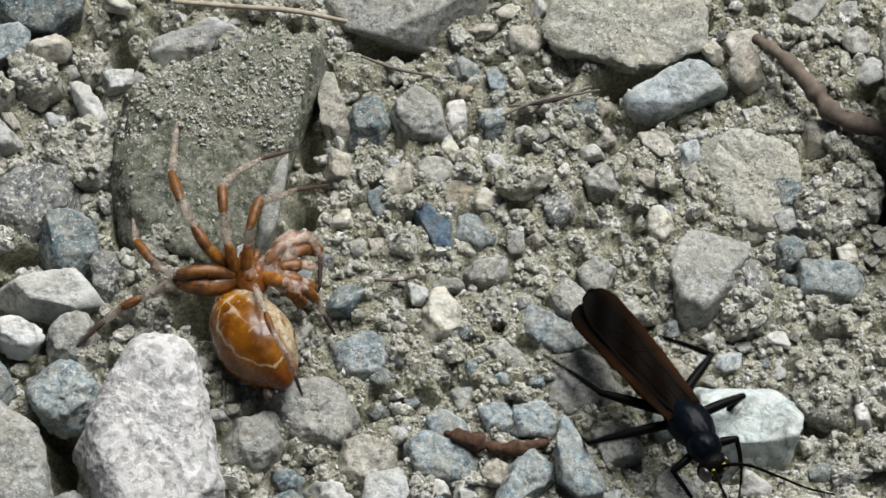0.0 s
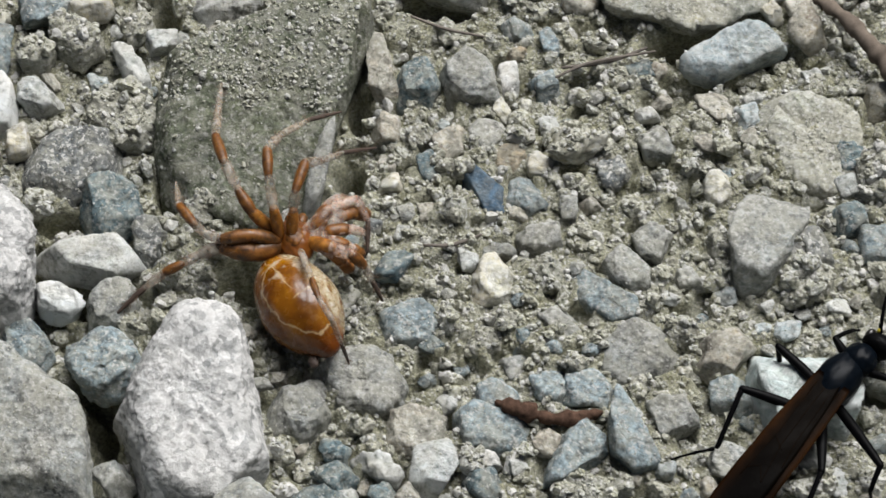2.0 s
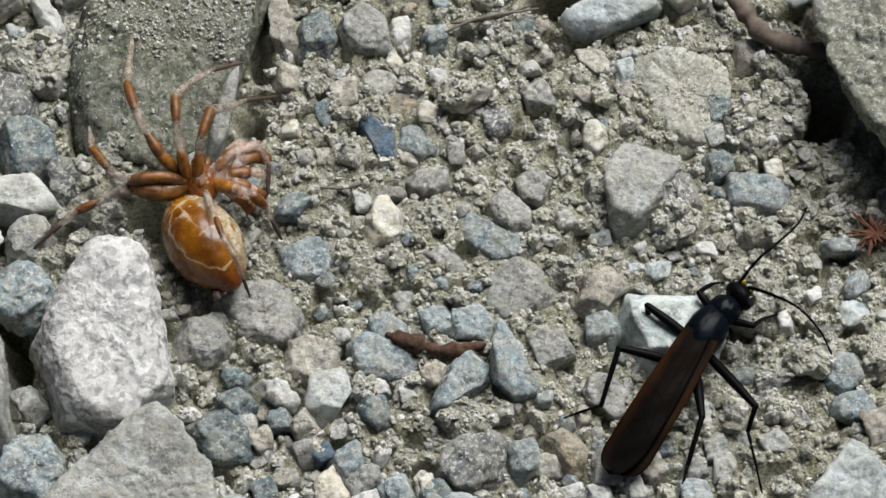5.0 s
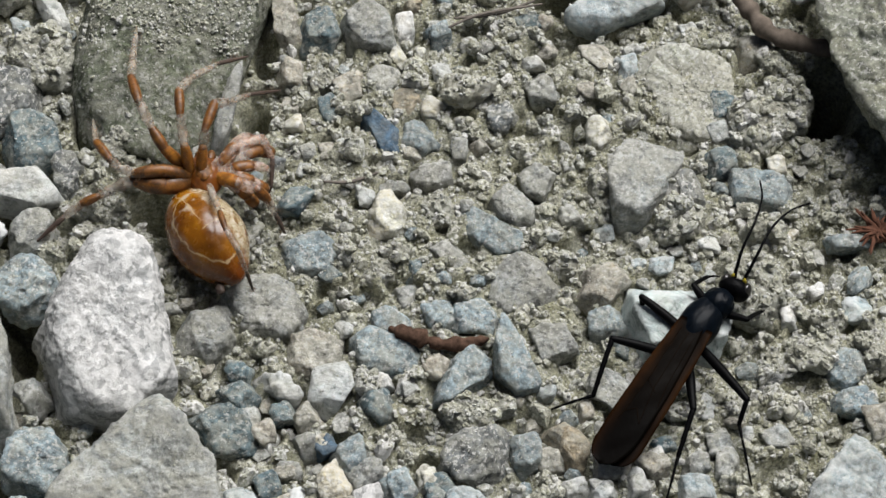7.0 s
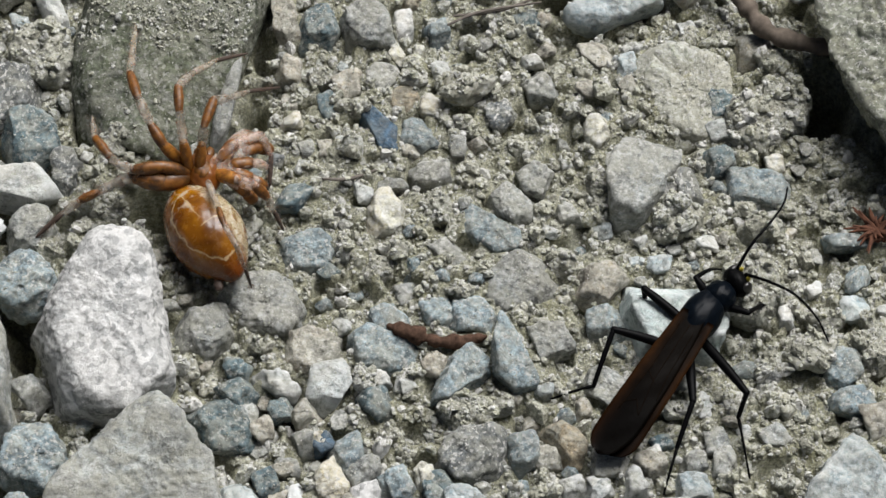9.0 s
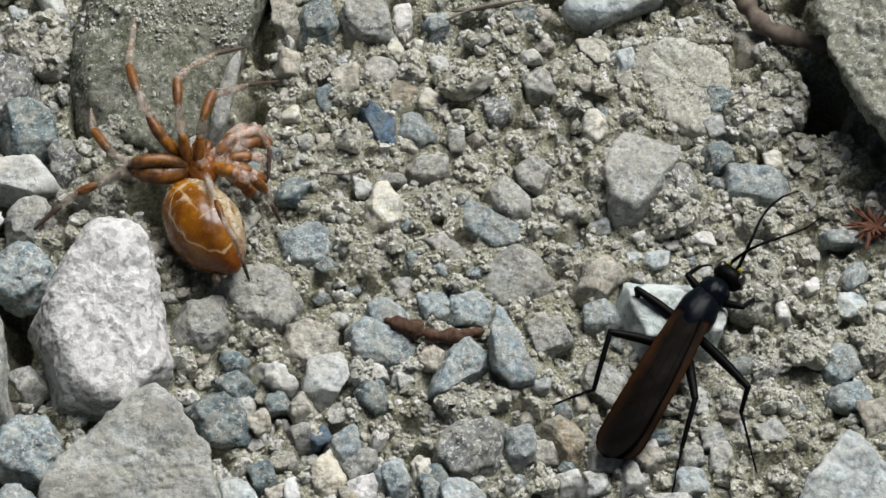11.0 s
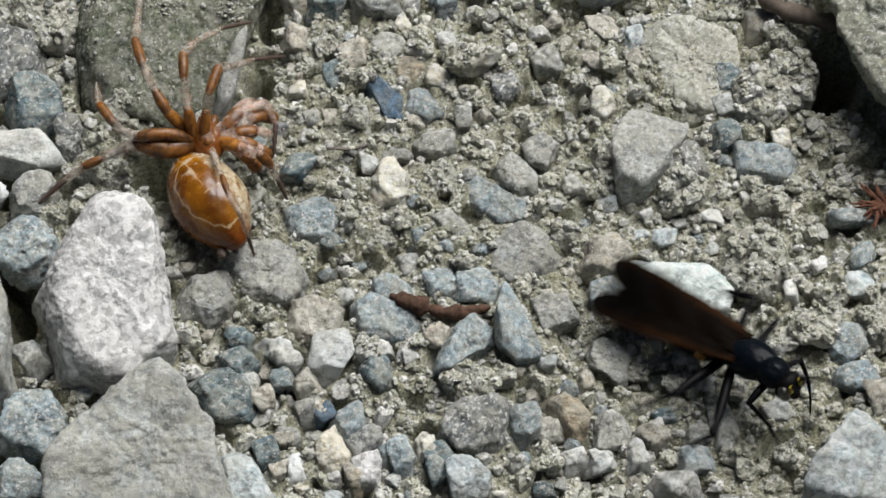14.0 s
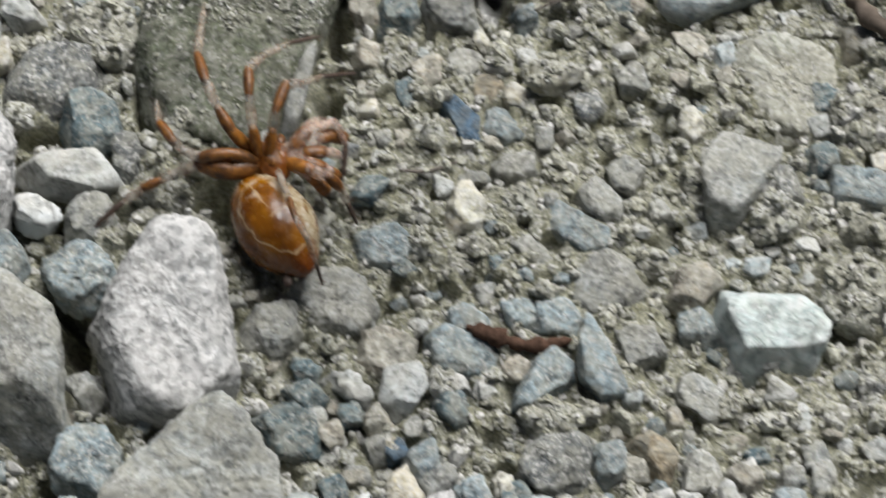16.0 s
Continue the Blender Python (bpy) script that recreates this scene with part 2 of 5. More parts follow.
GREY_STEM = plain("grey_dry_stem", (0.20, 0.175, 0.15), 0.85, 0.2, 1.0, 0.4, 0.5)
RED_LEAF = plain("dried_red_leaf", (0.15, 0.066, 0.040), 0.85, 0.2, 0.9, 0.5, 0.4)


def abdomen_material():
    """Glossy amber skin, a cream flank, and thin cream lines across it."""
    s = Shader("patterned_amber_skin")
    at = s.coords()
    sep = s.tree.nodes.new("ShaderNodeSeparateXYZ")
    s.link(at, sep.inputs[0])
    wob = s.math("SUBTRACT", s.noise(at, 2.6, 4, 0.6), 0.5)
    fine = s.math("SUBTRACT", s.noise(at, 0.8, 3, 0.6), 0.5)
    u = s.math("DIVIDE", sep.outputs[0], 3.7 * MM)
    v = s.math("DIVIDE", sep.outputs[1], 5.3 * MM)
    uw = s.math("ADD", u, s.math("MULTIPLY", wob, 0.45))
    col = s.ramp(s.noise(at, 3.0, 4, 0.6), [(0.34, (0.13, 0.038, 0.002)), (0.50, (0.25, 0.088, 0.003)), (0.66, (0.42, 0.175, 0.006))])
    # darker rear
    back = s.ramp(s.math("ADD", s.math("MULTIPLY", v, -1.0), s.math("MULTIPLY", wob, 0.6)), [(0.45, 0.0), (0.95, 0.75)])
    col = s.mix(back, col, (0.17, 0.045, 0.005))
    # cream flank
    flank = s.ramp(s.math("ADD", uw, s.math("MULTIPLY", v, 0.10)), [(0.24, 0.0), (0.42, 1.0)])
    cream = s.ramp(s.noise(at, 0.9, 4, 0.7, 1.2), [(0.36, (0.22, 0.12, 0.04)), (0.50, (0.52, 0.43, 0.27)), (0.66, (0.74, 0.68, 0.56))])
    col = s.mix(s.math("MULTIPLY", flank, 0.9), col, cream)
    # brown blots on the flank
    blot = s.ramp(s.noise(at, 1.9, 2, 0.5), [(0.60, 0.0), (0.66, 1.0)])
    col = s.mix(s.math("MULTIPLY", s.math("MULTIPLY", blot, flank), 0.8), col, (0.17, 0.06, 0.02))
    # cream blotches by the front
    front = s.math("MULTIPLY", s.ramp(v, [(0.15, 0.0), (0.4, 1.0)]), s.ramp(s.noise(at, 1.7, 2, 0.5), [(0.54, 0.0), (0.62, 1.0)]))
    col = s.mix(s.math("MULTIPLY", front, 0.85), col, (0.62, 0.50, 0.36))
    # redder rim; a translucent body's darkening edge is put into the colour
    ring = s.math("SQRT", s.math("ADD", s.math("MULTIPLY", u, u), s.math("MULTIPLY", v, v)))
    ringed = s.math("ADD", ring, s.math("ADD", s.math("MULTIPLY", fine, 0.12), s.math("MULTIPLY", wob, 0.22)))
    col = s.mix(s.math("MULTIPLY", s.ramp(ringed, [(0.80, 0.0), (1.0, 0.85)]), s.math("SUBTRACT", 1.0, flank)), col, (0.15, 0.036, 0.004))
    # a thin line round the rim and short ones across
    def thin(off, width, power, share):
        line = s.ramp(s.math("ABSOLUTE", off), [(width * 0.5, power), (width * 1.7, 0.0)])
        return s.math("MULTIPLY", line, share)
    lines = [thin(s.math("SUBTRACT", ringed, 0.74), 0.012, 0.8, s.ramp(u, [(0.10, 1.0), (0.30, 0.0)]))]
    lines.append(thin(s.math("ADD", s.math("ADD", u, s.math("MULTIPLY", fine, 0.2)), 0.16), 0.013, 0.7, s.ramp(v, [(0.02, 0.0), (0.12, 1.0)])))
    lines.append(thin(s.math("ADD", s.math("ADD", v, s.math("MULTIPLY", fine, 0.16)), 0.10), 0.010, 0.7, s.ramp(s.math("ABSOLUTE", s.math("SUBTRACT", u, 0.05)), [(0.24, 1.0), (0.34, 0.0)])))
    for line in lines:
        col = s.mix(line, col, (0.66, 0.48, 0.26))
    s.bump(s.noise(at, 0.45, 3, 0.6), 0.12, 0.06)
    s.bsdf.inputs["Subsurface Weight"].default_value = 0.08
    s.bsdf.inputs["Subsurface Radius"].default_value = (1.0, 0.45, 0.15)
    s.bsdf.inputs["Subsurface Scale"].default_value = 0.001
    return s.done(col, s.ramp(s.noise(at, 0.7, 3, 0.6), [(0.3, 0.16), (0.7, 0.34)]), 0.45)


def wing_material(side):
    """Smoky membrane, near black along its middle and tip, amber brown towards both edges."""
    s = Shader("smoky_wing_membrane")
    at = s.coords()
    sep = s.tree.nodes.new("ShaderNodeSeparateXYZ")
    s.link(at, sep.inputs[0])
    wob = s.math("MULTIPLY", s.math("SUBTRACT", s.noise(at, 2.5, 4, 0.6), 0.5), 0.9)
    edge = s.math("ADD", s.math("DIVIDE", sep.outputs[1], side * 1.75 * MM), wob)
    tip = s.ramp(s.math("DIVIDE", sep.outputs[0], -14 * MM), [(0.45, 1.0), (0.80, 0.35)])
    col = s.ramp(edge, [(0.25, (0.0036, 0.0022, 0.0013)), (0.55, (0.0130, 0.0062, 0.0028)), (1.00, (0.042, 0.0170, 0.0055))])
    col = s.mix(1.0, col, tip, "MULTIPLY")
    s.bump(s.noise(at, 0.5, 4, 0.7), 0.35, 0.06)
    return s.done(col, s.ramp(s.noise(at, 1.2, 3, 0.6), [(0.3, 0.40), (0.7, 0.6)]), 0.02)


ABDOMEN, WING = abdomen_material(), {1: wing_material(1), -1: wing_material(-1)}
WING_VEIN = plain("wing_vein", (0.010, 0.005, 0.002), 0.7, 0.02, 0.6, 0.3, 0.0)


# ---- mesh helpers ----
def numpy_mesh(name, verts, faces, material, smooth=True):
    """A mesh of triangles or quads from arrays; verts in metres."""
    me = bpy.data.meshes.new(name)
    k = faces.shape[1]
    me.vertices.add(len(verts))
    me.vertices.foreach_set("co", np.asarray(verts, dtype=np.float32).ravel())
    me.loops.add(faces.size)
    me.loops.foreach_set("vertex_index", faces.astype(np.int32).ravel())
    me.polygons.add(len(faces))
    me.polygons.foreach_set("loop_start", np.arange(0, faces.size, k, dtype=np.int32))
    me.polygons.foreach_set("use_smooth", np.full(len(faces), smooth))
    me.update(calc_edges=True)
    me.validate()
    me.materials.append(material)
    return me


def lattice(i, seed):
    h = (i[..., 0] * 374761393 + i[..., 1] * 668265263 + i[..., 2] * 2147483647 + seed * 1274126177) & 0xFFFFFFFF
    h = ((h ^ (h >> 13)) * 1274126177) & 0xFFFFFFFF
    h = ((h ^ (h >> 16)) * 2246822519) & 0xFFFFFFFF
    return ((h ^ (h >> 15)) & 0xFFFF) / 32767.5 - 1.0


def value_noise(p, seed):
    """Smooth noise from -1 to 1 at the points p (n x 3)."""
    i = np.floor(p).astype(np.int64)
    w = p - i
    w = w * w * (3 - 2 * w)
    out = np.zeros(len(p))
    for dx in (0, 1):
        for dy in (0, 1):
            for dz in (0, 1):
                k = (w[:, 0] if dx else 1 - w[:, 0]) * (w[:, 1] if dy else 1 - w[:, 1]) * (w[:, 2] if dz else 1 - w[:, 2])
                out += k * lattice(i + np.array((dx, dy, dz)), seed)
    return out


def fbm(p, size, octaves, seed, gain=0.5):
    total, amp = np.zeros(len(p)), 1.0
    for o in range(octaves):
        total += amp * value_noise(p * (2.03 ** o / size) + 17.3 * o, seed + o)
        amp *= gain
    return total


SPHERES = {}


def sphere_dirs(level):
    if level not in SPHERES:
        bm = bmesh.new()
        if level:
            bmesh.ops.create_icosphere(bm, subdivisions=level, radius=1.0)
        else:
            corners = [bm.verts.new(c) for c in ((1, 0, 0), (0, 1, 0), (-1, 0, 0), (0, -1, 0), (0, 0, 1), (0, 0, -1))]
            for k in range(4):
                bm.faces.new((corners[k], corners[(k + 1) % 4], corners[4]))
                bm.faces.new((corners[(k + 1) % 4], corners[k], corners[5]))
        bm.verts.index_update()
        bm.verts.ensure_lookup_table()
        v = np.array([w.co[:] for w in bm.verts])
        f = np.array([[w.index for w in face.verts] for face in bm.faces])
        bm.free()
        SPHERES[level] = (v / np.linalg.norm(v, axis=1)[:, None], f)
    return SPHERES[level]


def faceted(level, normals, dists, sharp, wander=0.0, seed=0):
    """Radii, direction by direction, of a body bounded by facets with softened edges that wander a little."""
    dirs, faces = sphere_dirs(level)
    r = np.zeros(len(dirs))
    ways = dirs
    if wander:
        ways = dirs + wander * np.stack([fbm(dirs + 7.0 * k, 0.55, 3, seed * 3 + k, 0.6) for k in range(3)], axis=1)
        ways /= np.linalg.norm(ways, axis=1)[:, None]
    for n, d in zip(normals, dists):
        r += np.maximum(0.0, ways @ n / d) ** sharp
    return dirs, faces, r ** (-1.0 / sharp)


def tube_arrays(points, radii, sides=10, caps=True):
    """A tapered tube through points (mm) with rounded ends."""
    pts = np.array(points, dtype=float)
    rad = np.array(radii, dtype=float)
    if caps:
        d0, d1 = pts[0] - pts[1], pts[-1] - pts[-2]
        d0, d1 = d0 / np.linalg.norm(d0), d1 / np.linalg.norm(d1)
        pts = np.vstack([pts[0] + d0 * rad[0] * 0.9, pts[0] + d0 * rad[0] * 0.55, pts, pts[-1] + d1 * rad[-1] * 0.55, pts[-1] + d1 * rad[-1] * 0.9])
        rad = np.concatenate([[rad[0] * 0.25, rad[0] * 0.8], rad, [rad[-1] * 0.8, rad[-1] * 0.25]])
    tan = np.gradient(pts, axis=0)
    tan /= np.linalg.norm(tan, axis=1)[:, None]
    ref = np.array((0.31, 0.17, 0.93))
    a = np.cross(tan, ref)
    a /= np.linalg.norm(a, axis=1)[:, None]
    b = np.cross(tan, a)
    th = np.linspace(0, 2 * np.pi, sides, endpoint=False)
    ring = np.cos(th)[None, :, None] * a[:, None, :] + np.sin(th)[None, :, None] * b[:, None, :]
    v = (pts[:, None, :] + rad[:, None, None] * ring).reshape(-1, 3)
    f = []
    for i in range(len(pts) - 1):
        for j in range(sides):
            k = (j + 1) % sides
            f.append((i * sides + j, i * sides + k, (i + 1) * sides + k, (i + 1) * sides + j))
    n = len(pts)
    v = np.vstack([v, pts[0], pts[-1]])
    for j in range(sides):
        k = (j + 1) % sides
        f.append((n * sides, k, j, j))
        f.append((n * sides + 1, (n - 1) * sides + j, (n - 1) * sides + k, (n - 1) * sides + k))
    return v, f


def mesh_of(name, verts, faces, material):
    """A mesh from mm and a face list that may hold degenerate quads for triangles."""
    me = bpy.data.meshes.new(name)
    me.from_pydata([tuple(c * MM for c in v) for v in verts], [], [tuple(dict.fromkeys(int(i) for i in f)) for f in faces])
    me.polygons.foreach_set("use_smooth", np.ones(len(me.polygons), dtype=bool))
    me.materials.append(material)
    me.update()
    return me


def smooth_line(points, per=6):
    """Points along a soft curve through the given ones."""
    p = np.array(points, dtype=float)
    q = np.vstack([2 * p[0] - p[1], p, 2 * p[-1] - p[-2]])
    out = []
    for i in range(1, len(q) - 2):
        for s in range(per):
            t = s / per
            out.append(0.5 * (2 * q[i] + (q[i + 1] - q[i - 1]) * t + (2 * q[i - 1] - 5 * q[i] + 4 * q[i + 1] - q[i + 2]) * t * t + (3 * q[i] - q[i - 1] - 3 * q[i + 1] + q[i + 2]) * t ** 3))
    out.append(p[-1])
    return np.array(out)


def part(name, me, parent, label="", at=(0, 0, 0)):
    ob = new(name, me)
    ob.parent = parent
    ob.location = [c * MM for c in at]
    if label:
        tagged(ob, label)
    return ob


# ---- ground ----
HOLE = (36.0, 16.6)
LOW_SIDE = (-33.85, 9.30, 0.00)


HOLLOWS = [
    ((-39.61, 3.28, 0.00), 2.6, 1.4, 4.5), ((-38.79, -10.48, 0.00), 1.6, 3.2, 6.0), ((-17.03, 21.80, 0.00), 1.0, 1.8, 3.6), ((-17.71, 14.85, 0.00), 0.9, 1.8, 4.0),
    ((11.84, 28.29, 0.00), 3.0, 1.1, 4.5), ((-0.82, -15.63, 0.00), 0.8, 1.6, 1.6), ((-35.03, 32.89, 0.00), 1.4, 3.2, 5.5), ((26.67, 8.80, 0.00), 1.0, 0.8, 3.0),
    ((-45.05, 6.56, 0.00), 1.6, 1.6, 4.5), ((-9.88, 33.04, 0.00), 3.4, 1.2, 4.0), ((-39.61, -6.36, 0.00), 1.4, 1.0, 4.0), ((27.24, -7.27, 0.00), 0.7, 1.4, 1.2),
    ((-17.55, 23.62, 0.00), 0.7, 2.6, 3.0), ((-17.76, 14.54, 0.00), 1.3, 1.5, 4.0), ((-27.32, 3.81, 0.00), 2.6, 2.0, 6.0), ((-42.92, 10.38, 0.00), 2.0, 0.9, 4.5), ((-40.06, 2.73, 0.00), 1.0, 1.3, 4.5),
    ((-37.83, -8.27, 0.00), 1.0, 2.4, 5.0), ((-38.57, -14.34, 0.00), 1.6, 1.6, 4.5), ((-38.15, -25.17, 0.00), 2.0, 1.5, 4.5), ((-33.57, 14.15, 0.00), 1.2, 3.0, 5.0), ((13.62, 29.44, 0.00), 2.8, 1.0, 4.0),
    ((12.20, 23.90, 0.00), 2.0, 0.8, 1.2), ((23.15, 11.69, 0.00), 0.9, 0.9, 2.5), ((2.10, 14.62, 0.00), 0.9, 0.7, 2.5), ((-1.47, -23.27, 0.00), 1.2, 0.7, 3.0), ((-9.40, -20.46, 0.00), 1.3, 0.7, 3.0),
]


def ground_height(x, y):
    """Height of the soil in mm at x, y in mm."""
    p = np.stack([x, y, np.zeros_like(x)], axis=1)
    near = np.exp(-((np.maximum(np.abs(x) - 60, 0) / 60) ** 2 + (np.maximum(np.abs(y - 5) - 55, 0) / 60) ** 2))
    h = 0.9 * fbm(p, 16.0, 3, 11) + near * (0.55 * fbm(p, 4.0, 2, 21) + 0.85 * np.abs(fbm(p, 2.0, 3, 31)) + 0.26 * fbm(p, 0.75, 2, 41))
    h -= near * 1.5 * np.clip((fbm(p, 2.2, 2, 61) - 0.38) / 0.3, 0, 1)
    h -= 15.0 * np.exp(-((((x - HOLE[0]) / 2.1) ** 2 + ((y - HOLE[1]) / 2.8) ** 2) ** 1.3))
    for (hx, hy, _), rx, ry, deep in HOLLOWS:
        h -= deep * np.exp(-((((x - hx) / rx) ** 2 + ((y - hy) / ry) ** 2) ** 1.5))
    h -= 1.5 * near * np.clip((LOW_SIDE[0] - x) / 4.0, 0, 1)
    far = np.maximum(0, np.hypot(x, y) - 150)
    return h + 0.006 * np.minimum(far, 3000) * value_noise(p / 900.0, 5)


def axis_steps(lo, hi, step):
    inner = np.arange(lo, hi + step, step)
    out = np.cumsum(step * 1.22 ** np.arange(1, 34))
    return np.concatenate([lo - out[::-1], inner, inner[-1] + out])


def build_ground():
    xs, ys = axis_steps(-57, 50, 0.30), axis_steps(-35, 46, 0.30)
    gx, gy = np.meshgrid(xs, ys)
    x, y = gx.ravel(), gy.ravel()
    z = ground_height(x, y)
    nx, ny = len(xs), len(ys)
    i = np.arange(nx * ny).reshape(ny, nx)
    faces = np.stack([i[:-1, :-1], i[:-1, 1:], i[1:, 1:], i[1:, :-1]], axis=-1).reshape(-1, 4)
    me = numpy_mesh("ground", np.stack([x, y, z], axis=1) * MM, faces, SOIL_GROUND)
    tagged(new("ground", me), "dry pale grey-brown gritty soil with loose gravel", "ground", kind="structure")


build_ground()

# ---- stones ----
FOOTPRINTS = []


def stone(kind, x, y, top, facets, seed, rough=1.0, sharp=14, label="", slope=None, overhang=0, crisp=False):
    """One stone: side facets as (compass degrees, mm from its middle), a tilted top, broken edges and a grainy skin."""
    rng = np.random.default_rng(seed * 7 + 3)
    size = float(np.mean([d for _, d in facets]))
    mid = top * 0.45
    normals, dists = [], []
    for az, d in facets:
        lean = radians(rng.uniform(-18, 30) * (0.6 if top > 6 else 1.0) - overhang)
        a = radians(az)
        normals.append(np.array((math.cos(a) * math.cos(lean), math.sin(a) * math.cos(lean), math.sin(lean))))
        dists.append(max(0.25, d * math.cos(lean) * 1.03))
    tilt, way = (radians(rng.uniform(4, 17)), radians(rng.uniform(-165, -15))) if slope is None else (radians(slope[0]), radians(slope[1]))
    normals.append(np.array((math.sin(tilt) * math.cos(way), math.sin(tilt) * math.sin(way), math.cos(tilt))))
    dists.append(max(0.35, (top * 0.86 - mid) * math.cos(tilt)))
    normals.append(np.array((0.0, 0.0, -1.0)))
    dists.append(mid + 0.30 * min(size, 6.0) + 0.6)
    # broken corners, measured from the farthest reach of the body
    dirs, _, r = faceted(4, normals, dists, 30)
    body = dirs * r[:, None]
    for _ in range(6 if crisp else 11):
        a, e = rng.uniform(0, 6.283), radians(rng.uniform(10, 70))
        n = np.array((math.cos(a) * math.cos(e), math.sin(a) * math.cos(e), math.sin(e)))
        normals.append(n)
        dists.append(max(0.2, float((body @ n).max()) * rng.uniform(0.82 if size > 3 else 0.74, 0.97)))
    # small breaks all over the faces
    for _ in range(5 if crisp else 12):
        a, e = rng.uniform(0, 6.283), radians(rng.uniform(-5, 85))
        n = np.array((math.cos(a) * math.cos(e), math.sin(a) * math.cos(e), math.sin(e)))
        normals.append(n)
        dists.append(max(0.2, float((body @ n).max()) * rng.uniform(0.90, 1.0)))
    level = 7 if size > 5 and kind == "granite" else 6 if size > 4.5 else 5 if size > 1.5 else 4
    dirs, faces, r = faceted(level, normals, dists, sharp if rough > 1.5 else sharp * (1.6 if kind == "granite" else 6.0), 0.075 if rough > 0.5 else 0.05, seed)
    p = dirs * r[:, None] + np.array((seed * 13.7, seed * 5.1, 0))
    coarse = 2.0 if rough > 1.5 else 1.0
    r = r + rough * (0.075 * size ** 0.7 * fbm(p, 0.8 * size, 4, seed, 0.55) + 0.115 * fbm(p, 0.62, 3, seed + 50, 0.6) + 0.10 * coarse * np.abs(fbm(p, 1.5, 2, seed + 90)) - 0.05 * coarse * np.abs(fbm(p, 0.9, 2, seed + 95)))
    if kind == "granite":
        r = r + 0.09 * fbm(p, 2.2, 2, seed + 170, 0.5) * min(1.0, size / 4.0)
    if rough > 1.5:
        r = r + 0.16 * rough * fbm(p, 2.2, 2, seed + 130) * min(1.0, size / 4.0)
    me = numpy_mesh("stone", dirs * r[:, None] * MM, faces, ROCKS[kind])
    ob = new("stone", me)
    ob.location = (x * MM, y * MM, mid * MM)
    FOOTPRINTS.append((x, y, max(d for _, d in facets), size))
    return tagged(ob, label or LABELS[kind], "stone", "stones in the gravel")


stone("slab", -24.9, 21.6, 5.0, ((-161, 9.94), (-110, 12.41), (-69, 12.15), (-14, 6.85), (-15, 6.84), (9, 9.71), (83, 11.19), (120, 8.10), (126, 7.90), (178, 9.08)), 1, 1.4, 30, "large flat grey stone slab with lichen-green dust", slope=(13, -100), overhang=6)
stone("granite", -30.3, -9.4, 8.0, ((-161, 5.70), (-95, 9.72), (-43, 8.18), (9, 5.11), (25, 5.49), (70, 7.10), (110, 7.0), (136, 5.90), (155, 5.10)), 2, 0.9, 16, "rough speckled white granite rock standing proud of the gravel", slope=(17, -85))
stone("weathered", -26.0, -27.3, 9.0, ((-174, 8.80), (-89, 9.21), (-4, 9.08), (23, 5.70), (35, 5.30), (88, 7.30), (139, 6.00), (149, 6.50)), 3, 1.2, 12, "large smooth-weathered grey stone with a blunt peak", slope=(25, -80))
stone("bluepale", -17.1, -29.7, 3.2, ((-89, 3.57), (-8, 2.33), (25, 1.69), (79, 3.64), (-172, 2.04)), 4, 1.0, 14, "pale blue-grey stone leaning on a larger grey one")
stone("pale", -39.8, 5.8, 2.7, ((-104, 1.61), (-72, 2.62), (32, 3.12), (96, 2.20), (-159, 3.81)), 5, 0.5, 24, "pale grey prism-shaped stone with a flat top")
stone("slate", -38.4, 11.6, 2.6, ((-67, 2.67), (14, 2.12), (98, 2.67), (-163, 2.12)), 6, 1.0, 14, "dark blue-grey stone wedged beside a slab")
stone("granite", -48.7, 5.1, 8.0, ((-158, 4.80), (-79, 6.88), (-19, 4.55), (8, 3.80), (38, 4.92), (104, 6.62), (169, 4.65)), 7, 1.2, 8, "large rounded whitish granite stone")
stone("white", -49.3, 22.7, 2.0, ((-87, 2.53), (-5, 1.55), (34, 1.82), (154, 1.82), (-165, 1.53)), 8, 0.3, 8, "small smooth white quartz pebble")
stone("grey", -46.2, -11.8, 9.0, ((-90, 8.48), (0, 7.02), (22, 5.42), (55, 4.64), (71, 5.34), (123, 8.37), (-171, 7.36)), 9, 1.0, 14, "large grey angular stone with dusty faces")
stone("blue", -38.3, -4.7, 2.9, ((-86, 3.11), (-13, 2.57), (47, 2.86), (123, 3.04), (-154, 2.68)), 10, 1.7, 9)
stone("white", -42.7, 1.8, 1.9, ((-118, 1.17), (-53, 2.11), (46, 1.17), (77, 1.32), (-160, 1.59)), 11, 1.0, 14)
stone("grey", -38.0, 1.6, 2.0, ((-90, 1.99), (-29, 1.61), (41, 2.26), (114, 1.66), (-177, 2.04)), 12, 1.0, 14)
stone("blue", -45.4, -2.5, 1.9, ((-114, 1.72), (-22, 1.95), (31, 1.50), (105, 2.16), (-167, 1.62)), 13, 1.0, 14)
stone("darkgrit", -42.2, 16.1, 2.6, ((-114, 3.28), (-49, 3.17), (7, 3.53), (93, 2.66), (108, 2.63), (-169, 3.47)), 14, 1.0, 14)
stone("soilclod", -37.7, 21.3, 2.6, ((-125, 3.02), (-79, 3.25), (0, 3.10), (49, 3.15), (119, 3.37), (179, 3.00)), 15, 2.2, 8)
stone("soilclod", -42.8, 30.1, 1.9, ((-122, 1.74), (-50, 2.40), (37, 1.70), (79, 1.93), (-172, 2.00)), 16, 1.0, 14)
stone("pale", -37.6, 26.7, 1.6, ((-72, 2.28), (32, 0.84), (65, 1.37), (-164, 1.11), (-137, 0.83)), 17, 1.0, 14)
